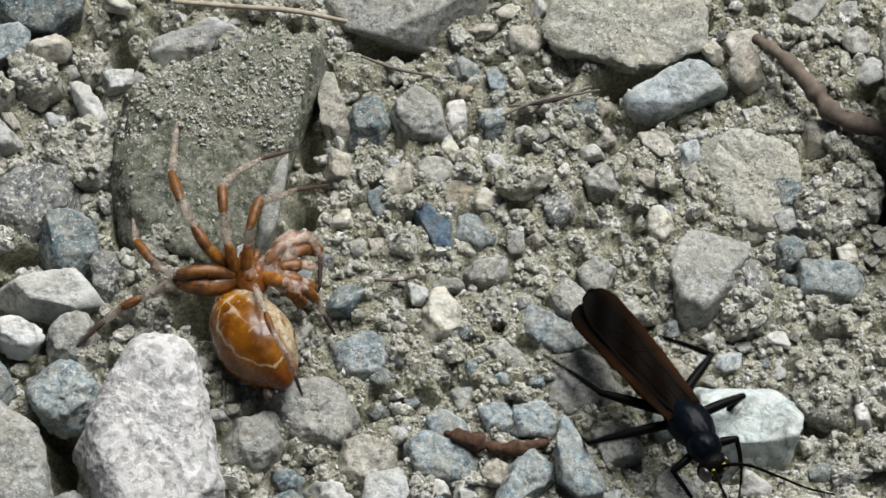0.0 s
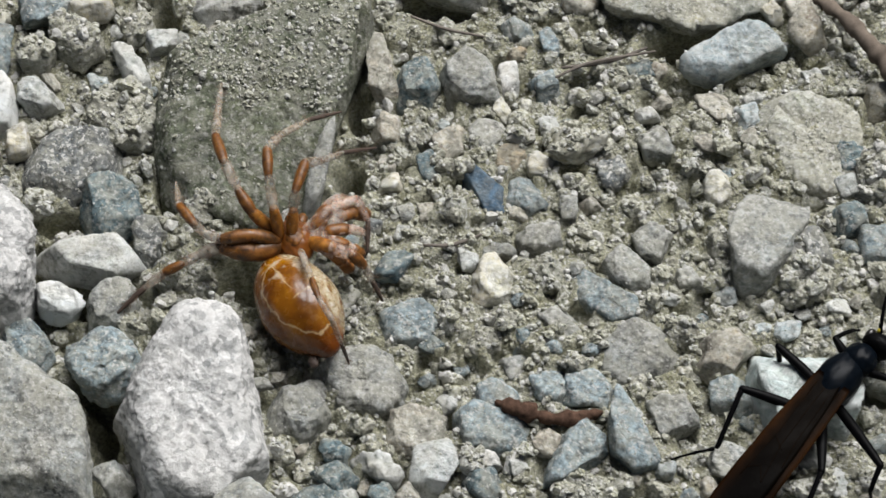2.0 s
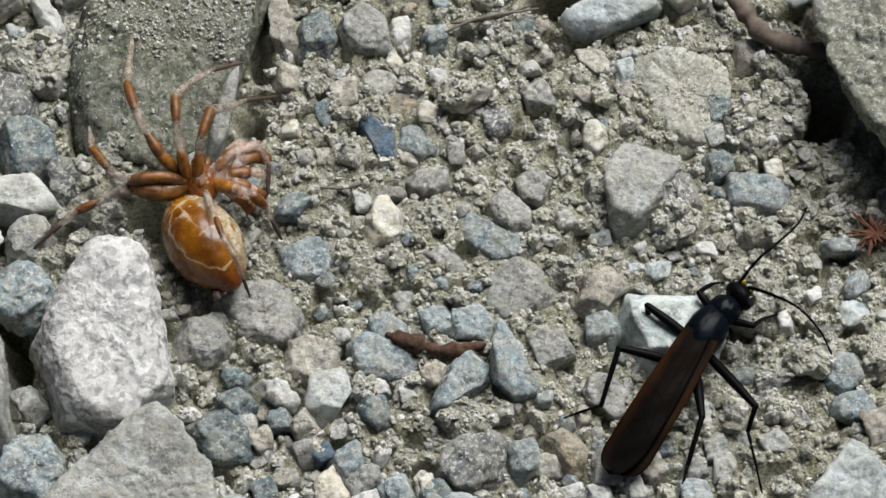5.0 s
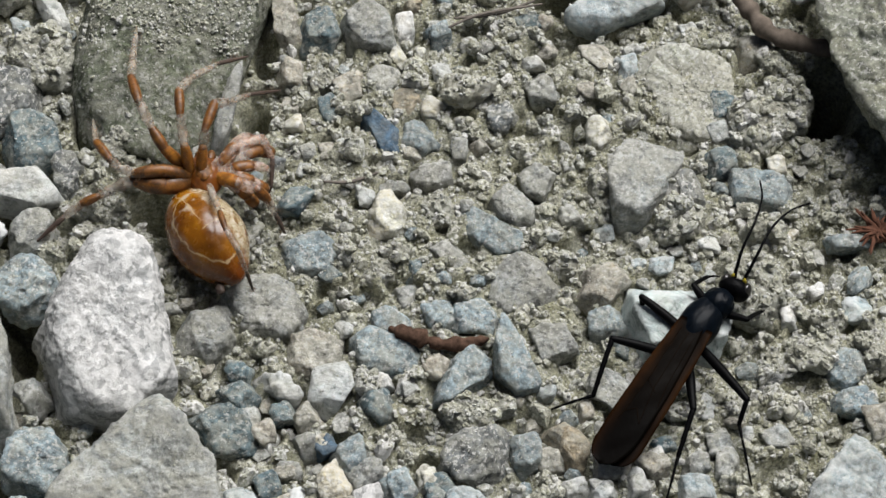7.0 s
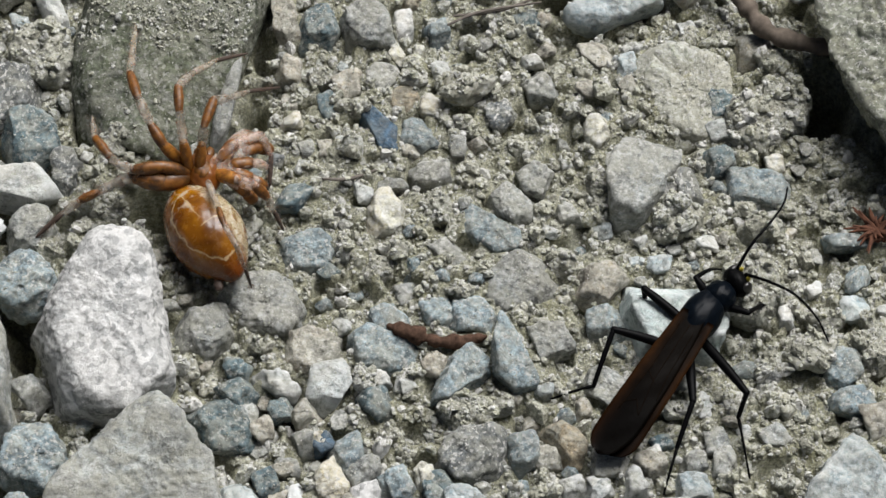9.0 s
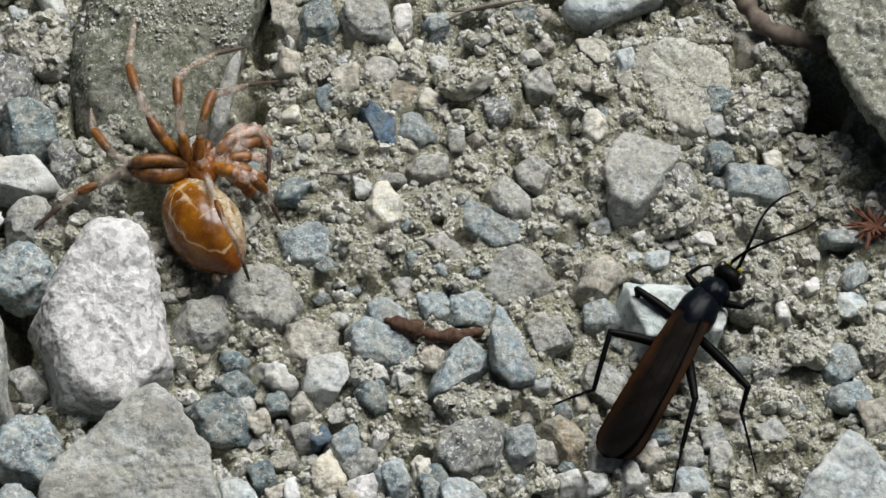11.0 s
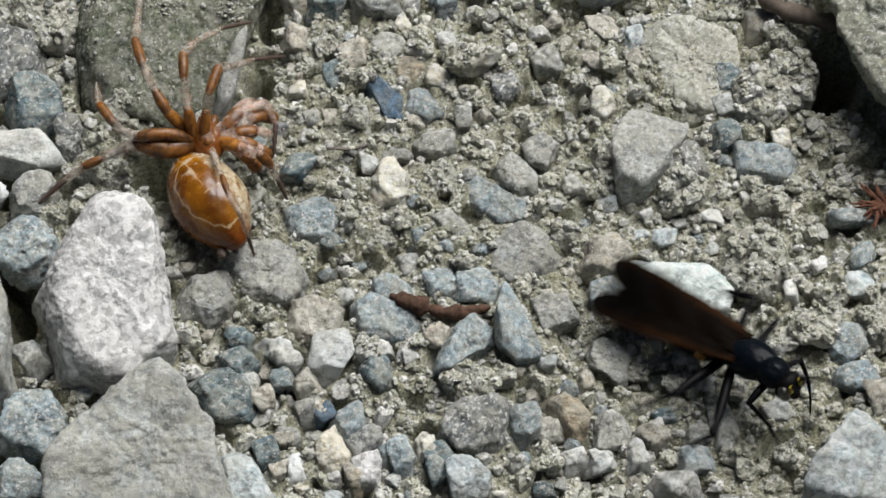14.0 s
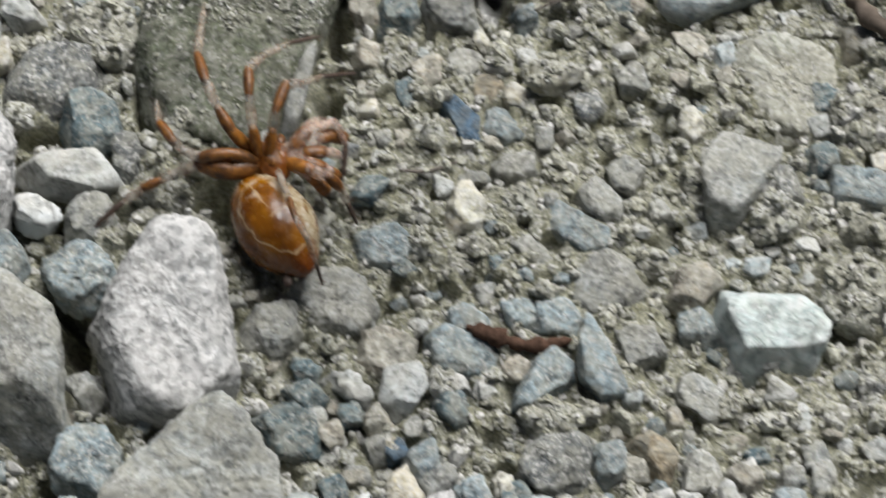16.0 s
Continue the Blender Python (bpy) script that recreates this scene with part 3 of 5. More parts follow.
stone("blue", -50.9, 28.0, 1.9, ((-70, 2.74), (-2, 2.31), (99, 2.87), (-176, 2.38)), 18, 1.0, 14)
stone("blue", -45.5, 33.4, 1.6, ((-75, 1.44), (16, 2.31), (98, 1.43), (-165, 2.32)), 19, 1.0, 14)
stone("pale", -28.1, 33.7, 1.9, ((-154, 3.98), (-82, 1.43), (-49, 1.76), (78, 2.49), (114, 1.20)), 20, 1.0, 14, "thin pale flake of stone lying flat")
stone("grey", -8.0, 36.8, 3.5, ((-108, 4.19), (-83, 3.59), (-59, 3.89), (-9, 6.89), (88, 4.99), (-158, 6.41)), 21, 0.5, 10, "rounded greenish-grey cobble with smooth face")
stone("crust", 12.4, 33.3, 3.0, ((-171, 7.17), (-109, 3.90), (-108, 3.87), (-78, 4.37), (-59, 5.02), (-5, 6.96), (89, 4.20), (164, 7.25)), 22, 1.4, 16, "flat pale crusted stone with an undercut edge", slope=(9, -80), overhang=24)
stone("bluepale", 16.4, 27.2, 2.4, ((-113, 3.95), (-89, 2.75), (-62, 2.26), (-62, 2.27), (5, 4.95), (74, 3.17), (122, 1.50), (134, 1.92)), 23, 0.7, 18, "pale blue-grey wedge-shaped stone", slope=(12, -70))
stone("beige", 23.0, 29.3, 2.2, ((-148, 1.46), (-57, 1.41), (18, 1.35), (141, 1.26)), 24, 1.0, 14)
stone("darkrock", 42.0, 18.2, 11.0, ((-154, 4.77), (-134, 7.36), (-17, 8.29), (21, 8.13), (97, 11.15), (178, 6.14), (-163, 4.73)), 25, 1.9, 14, "large mossy grey rock overhanging a dark hollow", overhang=34)
stone("grey", 18.9, 5.8, 3.4, ((-177, 3.31), (-126, 4.19), (-73, 3.04), (-36, 1.71), (-30, 1.72), (8, 3.68), (90, 3.77), (166, 3.52)), 26, 0.7, 22, "mid-grey angular stone with flat facets", slope=(8, -25), overhang=-4)
stone("chalk", 21.4, -9.1, 4.2, ((-153, 4.07), (-84, 3.00), (-8, 4.39), (47, 3.19), (94, 3.25), (172, 4.39)), 27, 0.8, 26, "blue-white chalky stone with a flat top", slope=(7, -80), overhang=-3, crisp=True)
stone("slateblue", -6.2, 12.4, 1.7, ((-153, 0.61), (-152, 0.59), (-138, 0.96), (-26, 2.78), (-1, 2.03), (40, 1.72), (65, 1.89), (109, 3.09)), 28, 0.4, 24, "dark slate-blue flat chip")
stone("blue", -2.4, 11.8, 1.7, ((-112, 1.22), (-59, 1.68), (34, 1.35), (108, 1.65), (-170, 1.49)), 29, 1.0, 14)
stone("cream", -2.9, 10.2, 1.0, ((-94, 0.55), (-2, 0.79), (92, 0.55), (-170, 0.78)), 30, 1.0, 14)
stone("cream", -5.3, 2.8, 2.6, ((-143, 2.02), (-79, 2.21), (-1, 1.70), (35, 1.90), (112, 2.33), (174, 1.54)), 31, 1.2, 10, "cream-coloured knobbly quartz pebble")
stone("grey", 6.4, 4.1, 2.2, ((-155, 1.53), (-128, 1.43), (-78, 2.26), (-4, 2.05), (52, 1.74), (121, 1.87)), 32, 0.8, 12)
stone("blue", 4.8, 1.8, 1.6, ((-155, 2.63), (-125, 2.03), (-88, 2.66), (37, 1.59), (52, 0.84), (55, 0.85), (109, 3.28)), 33, 0.8, 10, "long blue-grey pebble half buried in soil")
stone("grey", 8.6, 7.1, 1.7, ((-110, 1.64), (-22, 1.44), (53, 1.58), (116, 1.61), (-161, 1.34)), 34, 1.0, 14)
stone("blue", -12.1, -0.8, 1.4, ((-84, 1.90), (-26, 2.14), (50, 2.07), (113, 1.99), (-164, 2.34)), 35, 1.0, 14)
stone("grey", -16.2, -6.6, 2.2, ((-99, 3.44), (-43, 3.75), (19, 3.36), (81, 3.35), (127, 3.89), (-152, 3.24)), 36, 1.6, 8, "crusted clod of pale grey soil and grit")
stone("grey", -21.5, -9.7, 2.4, ((-116, 2.18), (-47, 2.05), (11, 2.16), (109, 2.23), (178, 2.09)), 37, 1.0, 14)
stone("beige", -11.6, -11.7, 1.9, ((-110, 2.29), (-53, 2.07), (-13, 2.41), (69, 2.09), (117, 2.34), (-177, 2.35)), 38, 1.0, 14)
stone("pale", -10.0, -15.0, 2.3, ((-101, 2.10), (-29, 1.76), (17, 1.85), (104, 2.02), (168, 1.89)), 39, 0.4, 24, "small squarish pale stone with an iron-stained base")
stone("blue", -4.9, -11.7, 2.0, ((-90, 1.90), (-24, 3.28), (66, 1.75), (103, 2.15), (-165, 2.98)), 40, 1.0, 14)
stone("blue", 6.9, -13.1, 4.2, ((-178, 2.24), (-137, 2.52), (-74, 3.03), (35, 0.44), (167, 2.44)), 41, 0.5, 24, "sharp triangular blue-grey stone chip with a dark steep side", slope=(27, -25), overhang=4, crisp=True)
stone("blue", 2.0, -15.2, 3.4, ((-79, 1.73), (-61, 2.02), (-53, 0.92), (15, 2.61), (53, 3.03), (111, 2.93), (159, 2.07), (171, 2.36)), 42, 0.8, 18, "blue-grey stone with a dusty pale top", slope=(20, -50), crisp=True)
stone("soilclod", 2.1, -18.1, 2.6, ((-119, 2.01), (-71, 1.96), (11, 2.50), (85, 1.97), (157, 2.45)), 43, 2.0, 8)
stone("darkgrit", 2.6, -22.4, 2.6, ((-118, 2.54), (-68, 2.48), (1, 2.99), (90, 2.57), (134, 2.34), (-173, 2.52)), 44, 1.4, 10, "dark grey stone with pale specks")
stone("brown", 11.3, -21.2, 2.3, ((-157, 1.12), (-133, 1.20), (-64, 2.22), (-9, 1.81), (35, 1.39), (56, 1.47), (123, 2.15)), 45, 0.6, 20, "tan-brown angular pebble in the grit")
stone("blue", 7.5, -22.0, 1.9, ((-67, 1.63), (10, 1.31), (101, 1.66), (-166, 1.31)), 46, 1.0, 14)
stone("beige", 9.5, -22.8, 1.5, ((-79, 1.11), (8, 1.10), (100, 1.11), (-156, 1.07)), 47, 1.0, 14)
stone("grey", 7.3, -4.1, 1.8, ((-138, 3.22), (-58, 2.31), (-5, 2.52), (63, 2.84), (125, 2.31)), 48, 1.0, 12, "flat dusty grey stone sunk in soil")
stone("grey", 10.1, -10.4, 1.7, ((-67, 1.67), (21, 1.65), (98, 1.65), (-163, 1.66)), 49, 1.0, 14)
stone("beige", 14.8, -4.1, 1.7, ((-111, 1.86), (-41, 1.80), (31, 2.11), (108, 1.79), (-172, 1.99)), 50, 0.6, 9)
stone("blue", 15.0, -8.4, 1.5, ((-108, 1.31), (-62, 1.39), (32, 1.61), (106, 1.44), (-177, 1.61)), 51, 1.0, 14)
stone("grey", 0.6, -1.4, 1.9, ((-51, 1.72), (40, 1.04), (122, 1.71), (-140, 1.04)), 52, 1.0, 14)
stone("slate", -19.2, -20.0, 2.3, ((-90, 2.23), (-4, 2.59), (47, 1.94), (118, 2.77), (-147, 2.23)), 53, 1.4, 12, "dark blue-grey rough stone")
stone("slate", -18.5, -16.0, 1.9, ((-43, 1.22), (37, 1.15), (111, 1.16), (-136, 1.14)), 54, 1.0, 14)
stone("slate", -14.6, -17.9, 1.7, ((-76, 1.00), (11, 0.87), (117, 0.97), (-167, 0.87)), 55, 1.0, 14)
stone("slate", -6.1, -17.2, 2.4, ((-133, 1.14), (-53, 1.64), (19, 1.26), (96, 1.54), (-176, 1.29)), 56, 1.0, 14)
stone("white", -5.6, -14.6, 1.4, ((-77, 0.72), (15, 0.69), (94, 0.71), (-165, 0.69)), 57, 1.0, 14)
stone("blue", -8.2, -22.5, 1.9, ((-71, 1.60), (11, 1.25), (111, 1.59), (-158, 1.26)), 58, 1.0, 14)
stone("slateblue", -10.5, -21.3, 1.3, ((-56, 0.81), (28, 0.95), (125, 0.80), (-143, 0.96)), 59, 1.0, 14)
stone("cream", -9.9, -25.7, 2.2, ((-100, 1.64), (-37, 1.59), (26, 1.39), (144, 1.62), (-166, 1.29)), 60, 1.0, 14)
stone("white", -13.0, -27.0, 1.7, ((-75, 1.38), (12, 0.79), (99, 1.38), (-171, 0.79)), 61, 1.0, 14, "small bright white pebble")
stone("bluepale", 2.3, -28.1, 2.6, ((-164, 1.70), (-86, 1.70), (-11, 1.93), (46, 1.95), (102, 1.57)), 62, 0.8, 18)
stone("blue", 36.6, -13.2, 1.9, ((-134, 1.79), (-43, 1.63), (12, 1.57), (96, 1.81), (159, 1.52)), 63, 1.0, 14)
stone("bluepale", 36.5, -26.3, 6.0, ((-90, 4.69), (-4, 4.52), (33, 3.65), (49, 3.80), (134, 3.10), (145, 2.67), (167, 3.35)), 64, 1.3, 22, "large pale blue-grey stone with a peaked top", slope=(16, -60), overhang=-4, crisp=True)
stone("beige", 39.6, -19.0, 2.0, ((-65, 1.50), (35, 1.31), (111, 1.50), (-161, 1.34)), 65, 1.0, 14)
stone("soilclod", 39.4, -11.2, 2.0, ((-77, 1.81), (19, 1.60), (98, 1.80), (-163, 1.62)), 66, 1.8, 8)
stone("cream", 31.2, 9.0, 1.2, ((-69, 0.89), (13, 0.82), (103, 0.89), (-166, 0.82)), 67, 1.0, 14)
stone("slate", 26.3, 9.1, 1.7, ((-72, 1.28), (6, 1.21), (100, 1.27), (-156, 1.20)), 68, 1.0, 14)
stone("crust", 23.3, 17.3, 1.4, ((-90, 5.23), (-30, 3.95), (0, 3.87), (69, 4.42), (110, 5.03), (-165, 4.27)), 69, 1.0, 10, "cracked plate of dried pale clay soil")
stone("blue", 29.5, 6.6, 1.3, ((-97, 1.77), (-5, 2.61), (79, 1.75), (-174, 2.52)), 70, 1.0, 14)
stone("white", 31.5, -7.5, 1.2, ((-83, 0.92), (-5, 0.58), (110, 0.86), (-171, 0.62)), 71, 1.0, 14)
stone("white", 34.3, -4.8, 1.0, ((-57, 0.61), (16, 0.61), (121, 0.61), (-152, 0.63)), 72, 1.0, 14)
stone("darkgrit", 22.8, 6.3, 1.9, ((-63, 1.68), (17, 0.96), (117, 1.67), (-163, 0.96)), 73, 1.0, 14)
stone("slate", -11.5, 24.1, 2.2, ((-97, 1.75), (-21, 1.80), (22, 1.44), (116, 2.14), (-166, 1.68)), 74, 0.5, 12, "dark purplish-grey pebble with dusty faces")
stone("grey", -7.2, 24.4, 2.6, ((-127, 1.87), (-87, 2.35), (6, 2.27), (38, 2.01), (124, 2.76), (-169, 2.25)), 75, 0.6, 14, "light grey angular pebble")
stone("white", -3.6, 24.8, 1.2, ((-74, 1.19), (6, 0.87), (108, 1.18), (-169, 0.88)), 76, 0.4, 20, "bright white quartz chip")
stone("beige", -14.6, 24.6, 1.7, ((-48, 1.24), (10, 0.70), (128, 1.27), (-171, 0.68)), 77, 1.0, 14)
stone("beige", -8.7, 17.4, 1.7, ((-60, 1.36), (8, 1.27), (108, 1.39), (-154, 1.31)), 78, 1.0, 14)
stone("grey", -5.4, 18.5, 1.3, ((-68, 1.16), (25, 1.42), (109, 1.16), (-163, 1.42)), 79, 1.0, 14)
stone("brown", -3.6, 16.1, 1.4, ((-127, 1.40), (-42, 1.39), (15, 1.43), (109, 1.20), (145, 1.30)), 80, 1.0, 14, "tan-brown flat pebble in the grit")
stone("slate", -10.8, 15.2, 1.4, ((-74, 1.35), (11, 0.79), (109, 1.34), (-171, 0.78)), 81, 1.0, 14)
stone("beige", -16.1, -20.0, 1.7, ((-55, 1.02), (21, 0.91), (129, 1.01), (-138, 0.95)), 82, 1.0, 14)
stone("grey", -12.3, -21.0, 1.9, ((-68, 0.75), (10, 0.86), (108, 0.75), (-159, 0.87)), 83, 1.0, 14)
stone("blue", -36.6, -22.7, 2.3, ((-95, 3.12), (-7, 3.09), (48, 2.61), (103, 3.08), (-176, 3.08)), 84, 1.6, 10, "blue-white mottled rough stone")
stone("grey", -37.4, -15.9, 1.9, ((-44, 1.16), (32, 1.08), (120, 1.18), (-141, 1.09)), 85, 1.0, 14)
stone("slate", -0.4, -25.5, 1.9, ((-65, 1.16), (26, 1.29), (110, 1.16), (-161, 1.29)), 86, 1.0, 14)
stone("soilclod", 28.4, -4.8, 2.6, ((-145, 3.36), (-100, 3.93), (-27, 3.09), (6, 2.81), (48, 3.67), (122, 3.14), (153, 2.77), (179, 2.89)), 87, 2.0, 8, "rounded crusty clod of pale soil")
stone("soilclod", 21.9, 2.6, 1.4, ((-81, 2.04), (6, 2.24), (90, 2.02), (-167, 2.22)), 88, 2.2, 8)
stone("beige", 12.9, -17.6, 1.5, ((-60, 0.73), (8, 0.62), (114, 0.74), (-161, 0.64)), 89, 1.0, 14)
stone("grey", 30.1, -20.6, 1.7, ((-67, 1.04), (28, 1.23), (108, 1.02), (-140, 1.17)), 90, 1.0, 14)
stone("slate", 19.8, -21.0, 1.3, ((-81, 0.68), (17, 1.04), (105, 0.69), (-157, 1.03)), 91, 1.0, 14)
stone("grey", 15.0, -15.4, 1.8, ((-162, 1.72), (-127, 1.49), (-66, 2.42), (-3, 2.15), (56, 1.64), (126, 2.24)), 92, 1.0, 12)
stone("bluepale", 22.5, -25.6, 1.9, ((-77, 1.31), (9, 1.30), (102, 1.31), (-170, 1.30)), 93, 1.0, 14)
stone("beige", -14.3, 19.4, 1.7, ((-90, 1.49), (-2, 0.90), (74, 1.44), (-178, 0.90)), 94, 1.0, 14)
stone("soilclod", -11.5, 18.5, 1.4, ((-71, 0.92), (13, 1.06), (98, 0.92), (-163, 1.05)), 95, 1.0, 14)
stone("cream", -1.0, 15.2, 1.3, ((-85, 0.88), (-31, 1.10), (51, 1.05), (131, 1.04), (-155, 1.14)), 96, 1.0, 14)
stone("pale", -6.2, 16.2, 1.3, ((-80, 0.51), (-2, 0.91), (98, 0.51), (-150, 0.87)), 97, 1.0, 14)
stone("pale", -9.0, 10.6, 1.4, ((-66, 0.80), (14, 0.75), (104, 0.82), (-167, 0.75)), 98, 1.0, 14)
stone("grey", -8.1, 9.0, 1.4, ((-77, 0.88), (20, 0.84), (105, 0.89), (-161, 0.84)), 99, 1.0, 14)
stone("grey", -12.6, 10.3, 1.4, ((-72, 0.84), (11, 0.76), (111, 0.84), (-165, 0.76)), 100, 1.0, 14)
stone("grey", 1.5, 10.6, 1.5, ((-103, 1.18), (-2, 0.70), (71, 1.16), (-177, 0.68)), 101, 1.0, 14)
stone("grey", -1.0, 7.5, 1.8, ((-117, 1.23), (-58, 1.42), (16, 1.78), (109, 1.30), (-163, 1.69)), 102, 1.0, 14)
stone("soilclod", -0.6, 3.7, 1.7, ((-87, 1.69), (5, 1.41), (97, 1.69), (-173, 1.41)), 103, 1.8, 8)
stone("soilclod", -5.7, -2.7, 1.5, ((-79, 0.95), (19, 1.14), (108, 0.96), (-158, 1.13)), 104, 1.8, 8)
stone("slate", -2.5, -2.5, 1.4, ((-77, 0.99), (7, 0.62), (100, 0.99), (-167, 0.62)), 105, 1.0, 14)
stone("grey", -3.4, -5.5, 1.4, ((-62, 1.02), (10, 0.81), (108, 1.04), (-163, 0.82)), 106, 1.0, 14)
stone("blue", -4.7, -8.7, 1.9, ((-76, 1.30), (-21, 1.51), (46, 1.40), (109, 1.41), (-159, 1.69)), 107, 1.0, 14)
stone("blue", 3.0, -7.9, 2.0, ((-90, 1.61), (-20, 1.97), (42, 1.63), (107, 1.80), (-167, 2.01)), 108, 1.0, 14)
stone("blue", -0.3, -7.5, 1.6, ((-162, 1.37), (-94, 1.39), (-32, 1.55), (24, 1.43), (106, 1.16)), 109, 1.2, 12)
stone("pale", -9.0, -9.2, 1.7, ((-59, 0.71), (40, 0.91), (124, 0.71), (-152, 0.92)), 110, 1.0, 14)
stone("soilclod", -6.7, -14.6, 1.8, ((-70, 1.20), (9, 0.91), (81, 1.22), (179, 0.91)), 111, 1.8, 10)
stone("beige", -0.8, -13.4, 2.2, ((-94, 1.10), (-33, 1.21), (53, 1.41), (135, 1.14), (-149, 1.34)), 112, 1.0, 14)
stone("beige", -12.5, -18.3, 1.8, ((-151, 0.93), (-66, 0.91), (23, 0.91), (140, 0.82)), 113, 1.0, 14)
stone("pale", -14.8, -15.2, 2.0, ((-122, 0.93), (-20, 1.96), (52, 0.88), (81, 1.23), (-150, 1.08)), 114, 1.8, 12)
stone("cream", -10.9, -20.8, 1.3, ((-79, 0.61), (9, 0.66), (106, 0.61), (-161, 0.66)), 115, 1.0, 14)
stone("white", -15.7, -20.3, 1.3, ((-24, 0.57), (26, 0.53), (152, 0.60), (-156, 0.51)), 116, 1.0, 14)
stone("grey", -13.8, -23.8, 1.5, ((-94, 0.84), (11, 1.10), (93, 0.86), (-175, 1.12)), 117, 1.0, 14)
stone("slate", -15.6, -25.5, 1.8, ((-61, 1.16), (31, 0.98), (116, 1.16), (-157, 0.98)), 118, 1.0, 14)
stone("cream", -1.2, -24.8, 1.8, ((-63, 0.97), (10, 0.72), (106, 1.00), (-170, 0.72)), 119, 1.0, 14)
stone("blue", -3.6, -25.7, 1.8, ((-71, 1.28), (24, 0.99), (113, 1.28), (-165, 0.99)), 120, 1.0, 14)
stone("pale", 23.8, -17.3, 1.4, ((-97, 1.19), (3, 0.59), (86, 1.20), (-179, 0.60)), 121, 1.0, 14)
stone("grey", 24.9, -21.0, 1.5, ((-80, 1.14), (13, 1.17), (111, 1.11), (-174, 1.15)), 122, 1.0, 14)
stone("grey", 22.9, -23.1, 1.4, ((-69, 0.83), (19, 1.01), (110, 0.83), (-160, 1.01)), 123, 1.0, 14)
stone("pale", 14.3, -26.0, 1.8, ((-69, 0.94), (17, 0.94), (112, 0.93), (-170, 0.92)), 124, 1.0, 14)
stone("pale", 17.4, -25.3, 1.8, ((-67, 1.11), (20, 0.83), (116, 1.10), (-165, 0.81)), 125, 1.0, 14)
stone("pale", 19.1, -22.7, 1.5, ((-76, 0.88), (16, 0.80), (116, 0.86), (-168, 0.79)), 126, 1.0, 14)
stone("blue", 37.1, -16.9, 1.7, ((-106, 1.16), (-59, 1.30), (46, 1.74), (105, 1.14), (-157, 1.82)), 127, 1.0, 14)
stone("cream", 14.5, 12.4, 1.7, ((-140, 1.20), (-46, 1.48), (22, 1.18), (121, 1.56), (-177, 0.99)), 128, 1.0, 14)
stone("bluepale", 17.6, 20.1, 1.3, ((-53, 1.01), (18, 0.82), (107, 1.08), (-166, 0.81)), 129, 1.0, 14)
stone("slate", 26.2, 16.0, 1.5, ((-61, 1.63), (4, 1.00), (107, 1.75), (-177, 0.99)), 130, 1.6, 12)
stone("soilclod", 31.6, 15.4, 2.0, ((-149, 3.60), (-80, 3.08), (-11, 2.79), (18, 2.95), (97, 3.21), (148, 2.73)), 131, 2.0, 8, "rounded clod of crusted soil beside a hollow")
stone("soilclod", 31.0, 20.5, 1.9, ((-31, 1.39), (43, 1.10), (122, 1.45), (-141, 1.09)), 132, 2.0, 8)
stone("pale", 26.0, 12.6, 1.3, ((-71, 1.02), (15, 0.96), (112, 1.02), (-158, 0.96)), 133, 1.0, 14)
stone("soilclod", 23.4, 23.3, 1.4, ((-68, 0.93), (18, 1.08), (111, 0.93), (-161, 1.08)), 134, 1.6, 8)
stone("soilclod", -46.2, 28.1, 1.9, ((-91, 1.29), (-25, 1.52), (50, 1.43), (110, 1.30), (-169, 1.68)), 135, 1.0, 14)
stone("cream", -47.2, 18.4, 1.8, ((-76, 1.36), (5, 0.87), (118, 1.28), (-168, 0.90)), 136, 1.0, 14)
stone("beige", -49.8, 18.3, 1.7, ((-44, 1.46), (15, 0.80), (108, 1.68), (-163, 0.81)), 137, 1.0, 14)
stone("blue", -52.1, 20.6, 1.7, ((-79, 1.69), (9, 0.97), (96, 1.69), (-176, 0.97)), 138, 1.0, 14)
stone("pale", -46.0, 23.3, 1.8, ((-117, 1.21), (-61, 1.85), (44, 1.32), (126, 1.93), (-158, 1.33)), 139, 1.0, 14)
stone("soilclod", -37.1, 31.0, 1.8, ((-51, 1.15), (27, 1.22), (114, 1.18), (-158, 1.20)), 140, 1.8, 10)
stone("pale", -34.7, 29.0, 1.7, ((-71, 0.77), (-4, 1.22), (97, 0.77), (-157, 1.25)), 141, 1.0, 14)
stone("cream", -41.5, 33.1, 1.8, ((-136, 1.52), (-68, 0.59), (-4, 1.51), (109, 0.59)), 142, 1.0, 14)
stone("slate", -42.1, 37.3, 3.2, ((-100, 2.84), (-57, 3.04), (-1, 3.71), (88, 3.28), (-159, 3.72)), 143, 0.4, 10, "smooth dark blue-green cobble")
stone("beige", -15.1, 25.8, 1.9, ((-91, 2.94), (-5, 1.18), (14, 0.90), (127, 2.98), (-176, 0.98)), 144, 1.0, 14, "long beige stone standing beside a slab")
stone("grey", -14.5, 19.4, 1.5, ((-86, 1.51), (14, 0.53), (42, 0.87), (-176, 0.60)), 145, 1.0, 14)
stone("blue", 0.0, 28.3, 1.5, ((-62, 1.25), (19, 0.68), (110, 1.27), (-167, 0.66)), 146, 1.0, 14)
stone("blue", -0.3, 24.0, 1.5, ((-69, 0.94), (22, 0.97), (125, 0.92), (-158, 0.97)), 147, 1.0, 14)
stone("grey", -17.3, -18.7, 1.7, ((-72, 1.33), (10, 0.76), (109, 1.33), (-164, 0.77)), 148, 1.0, 14)
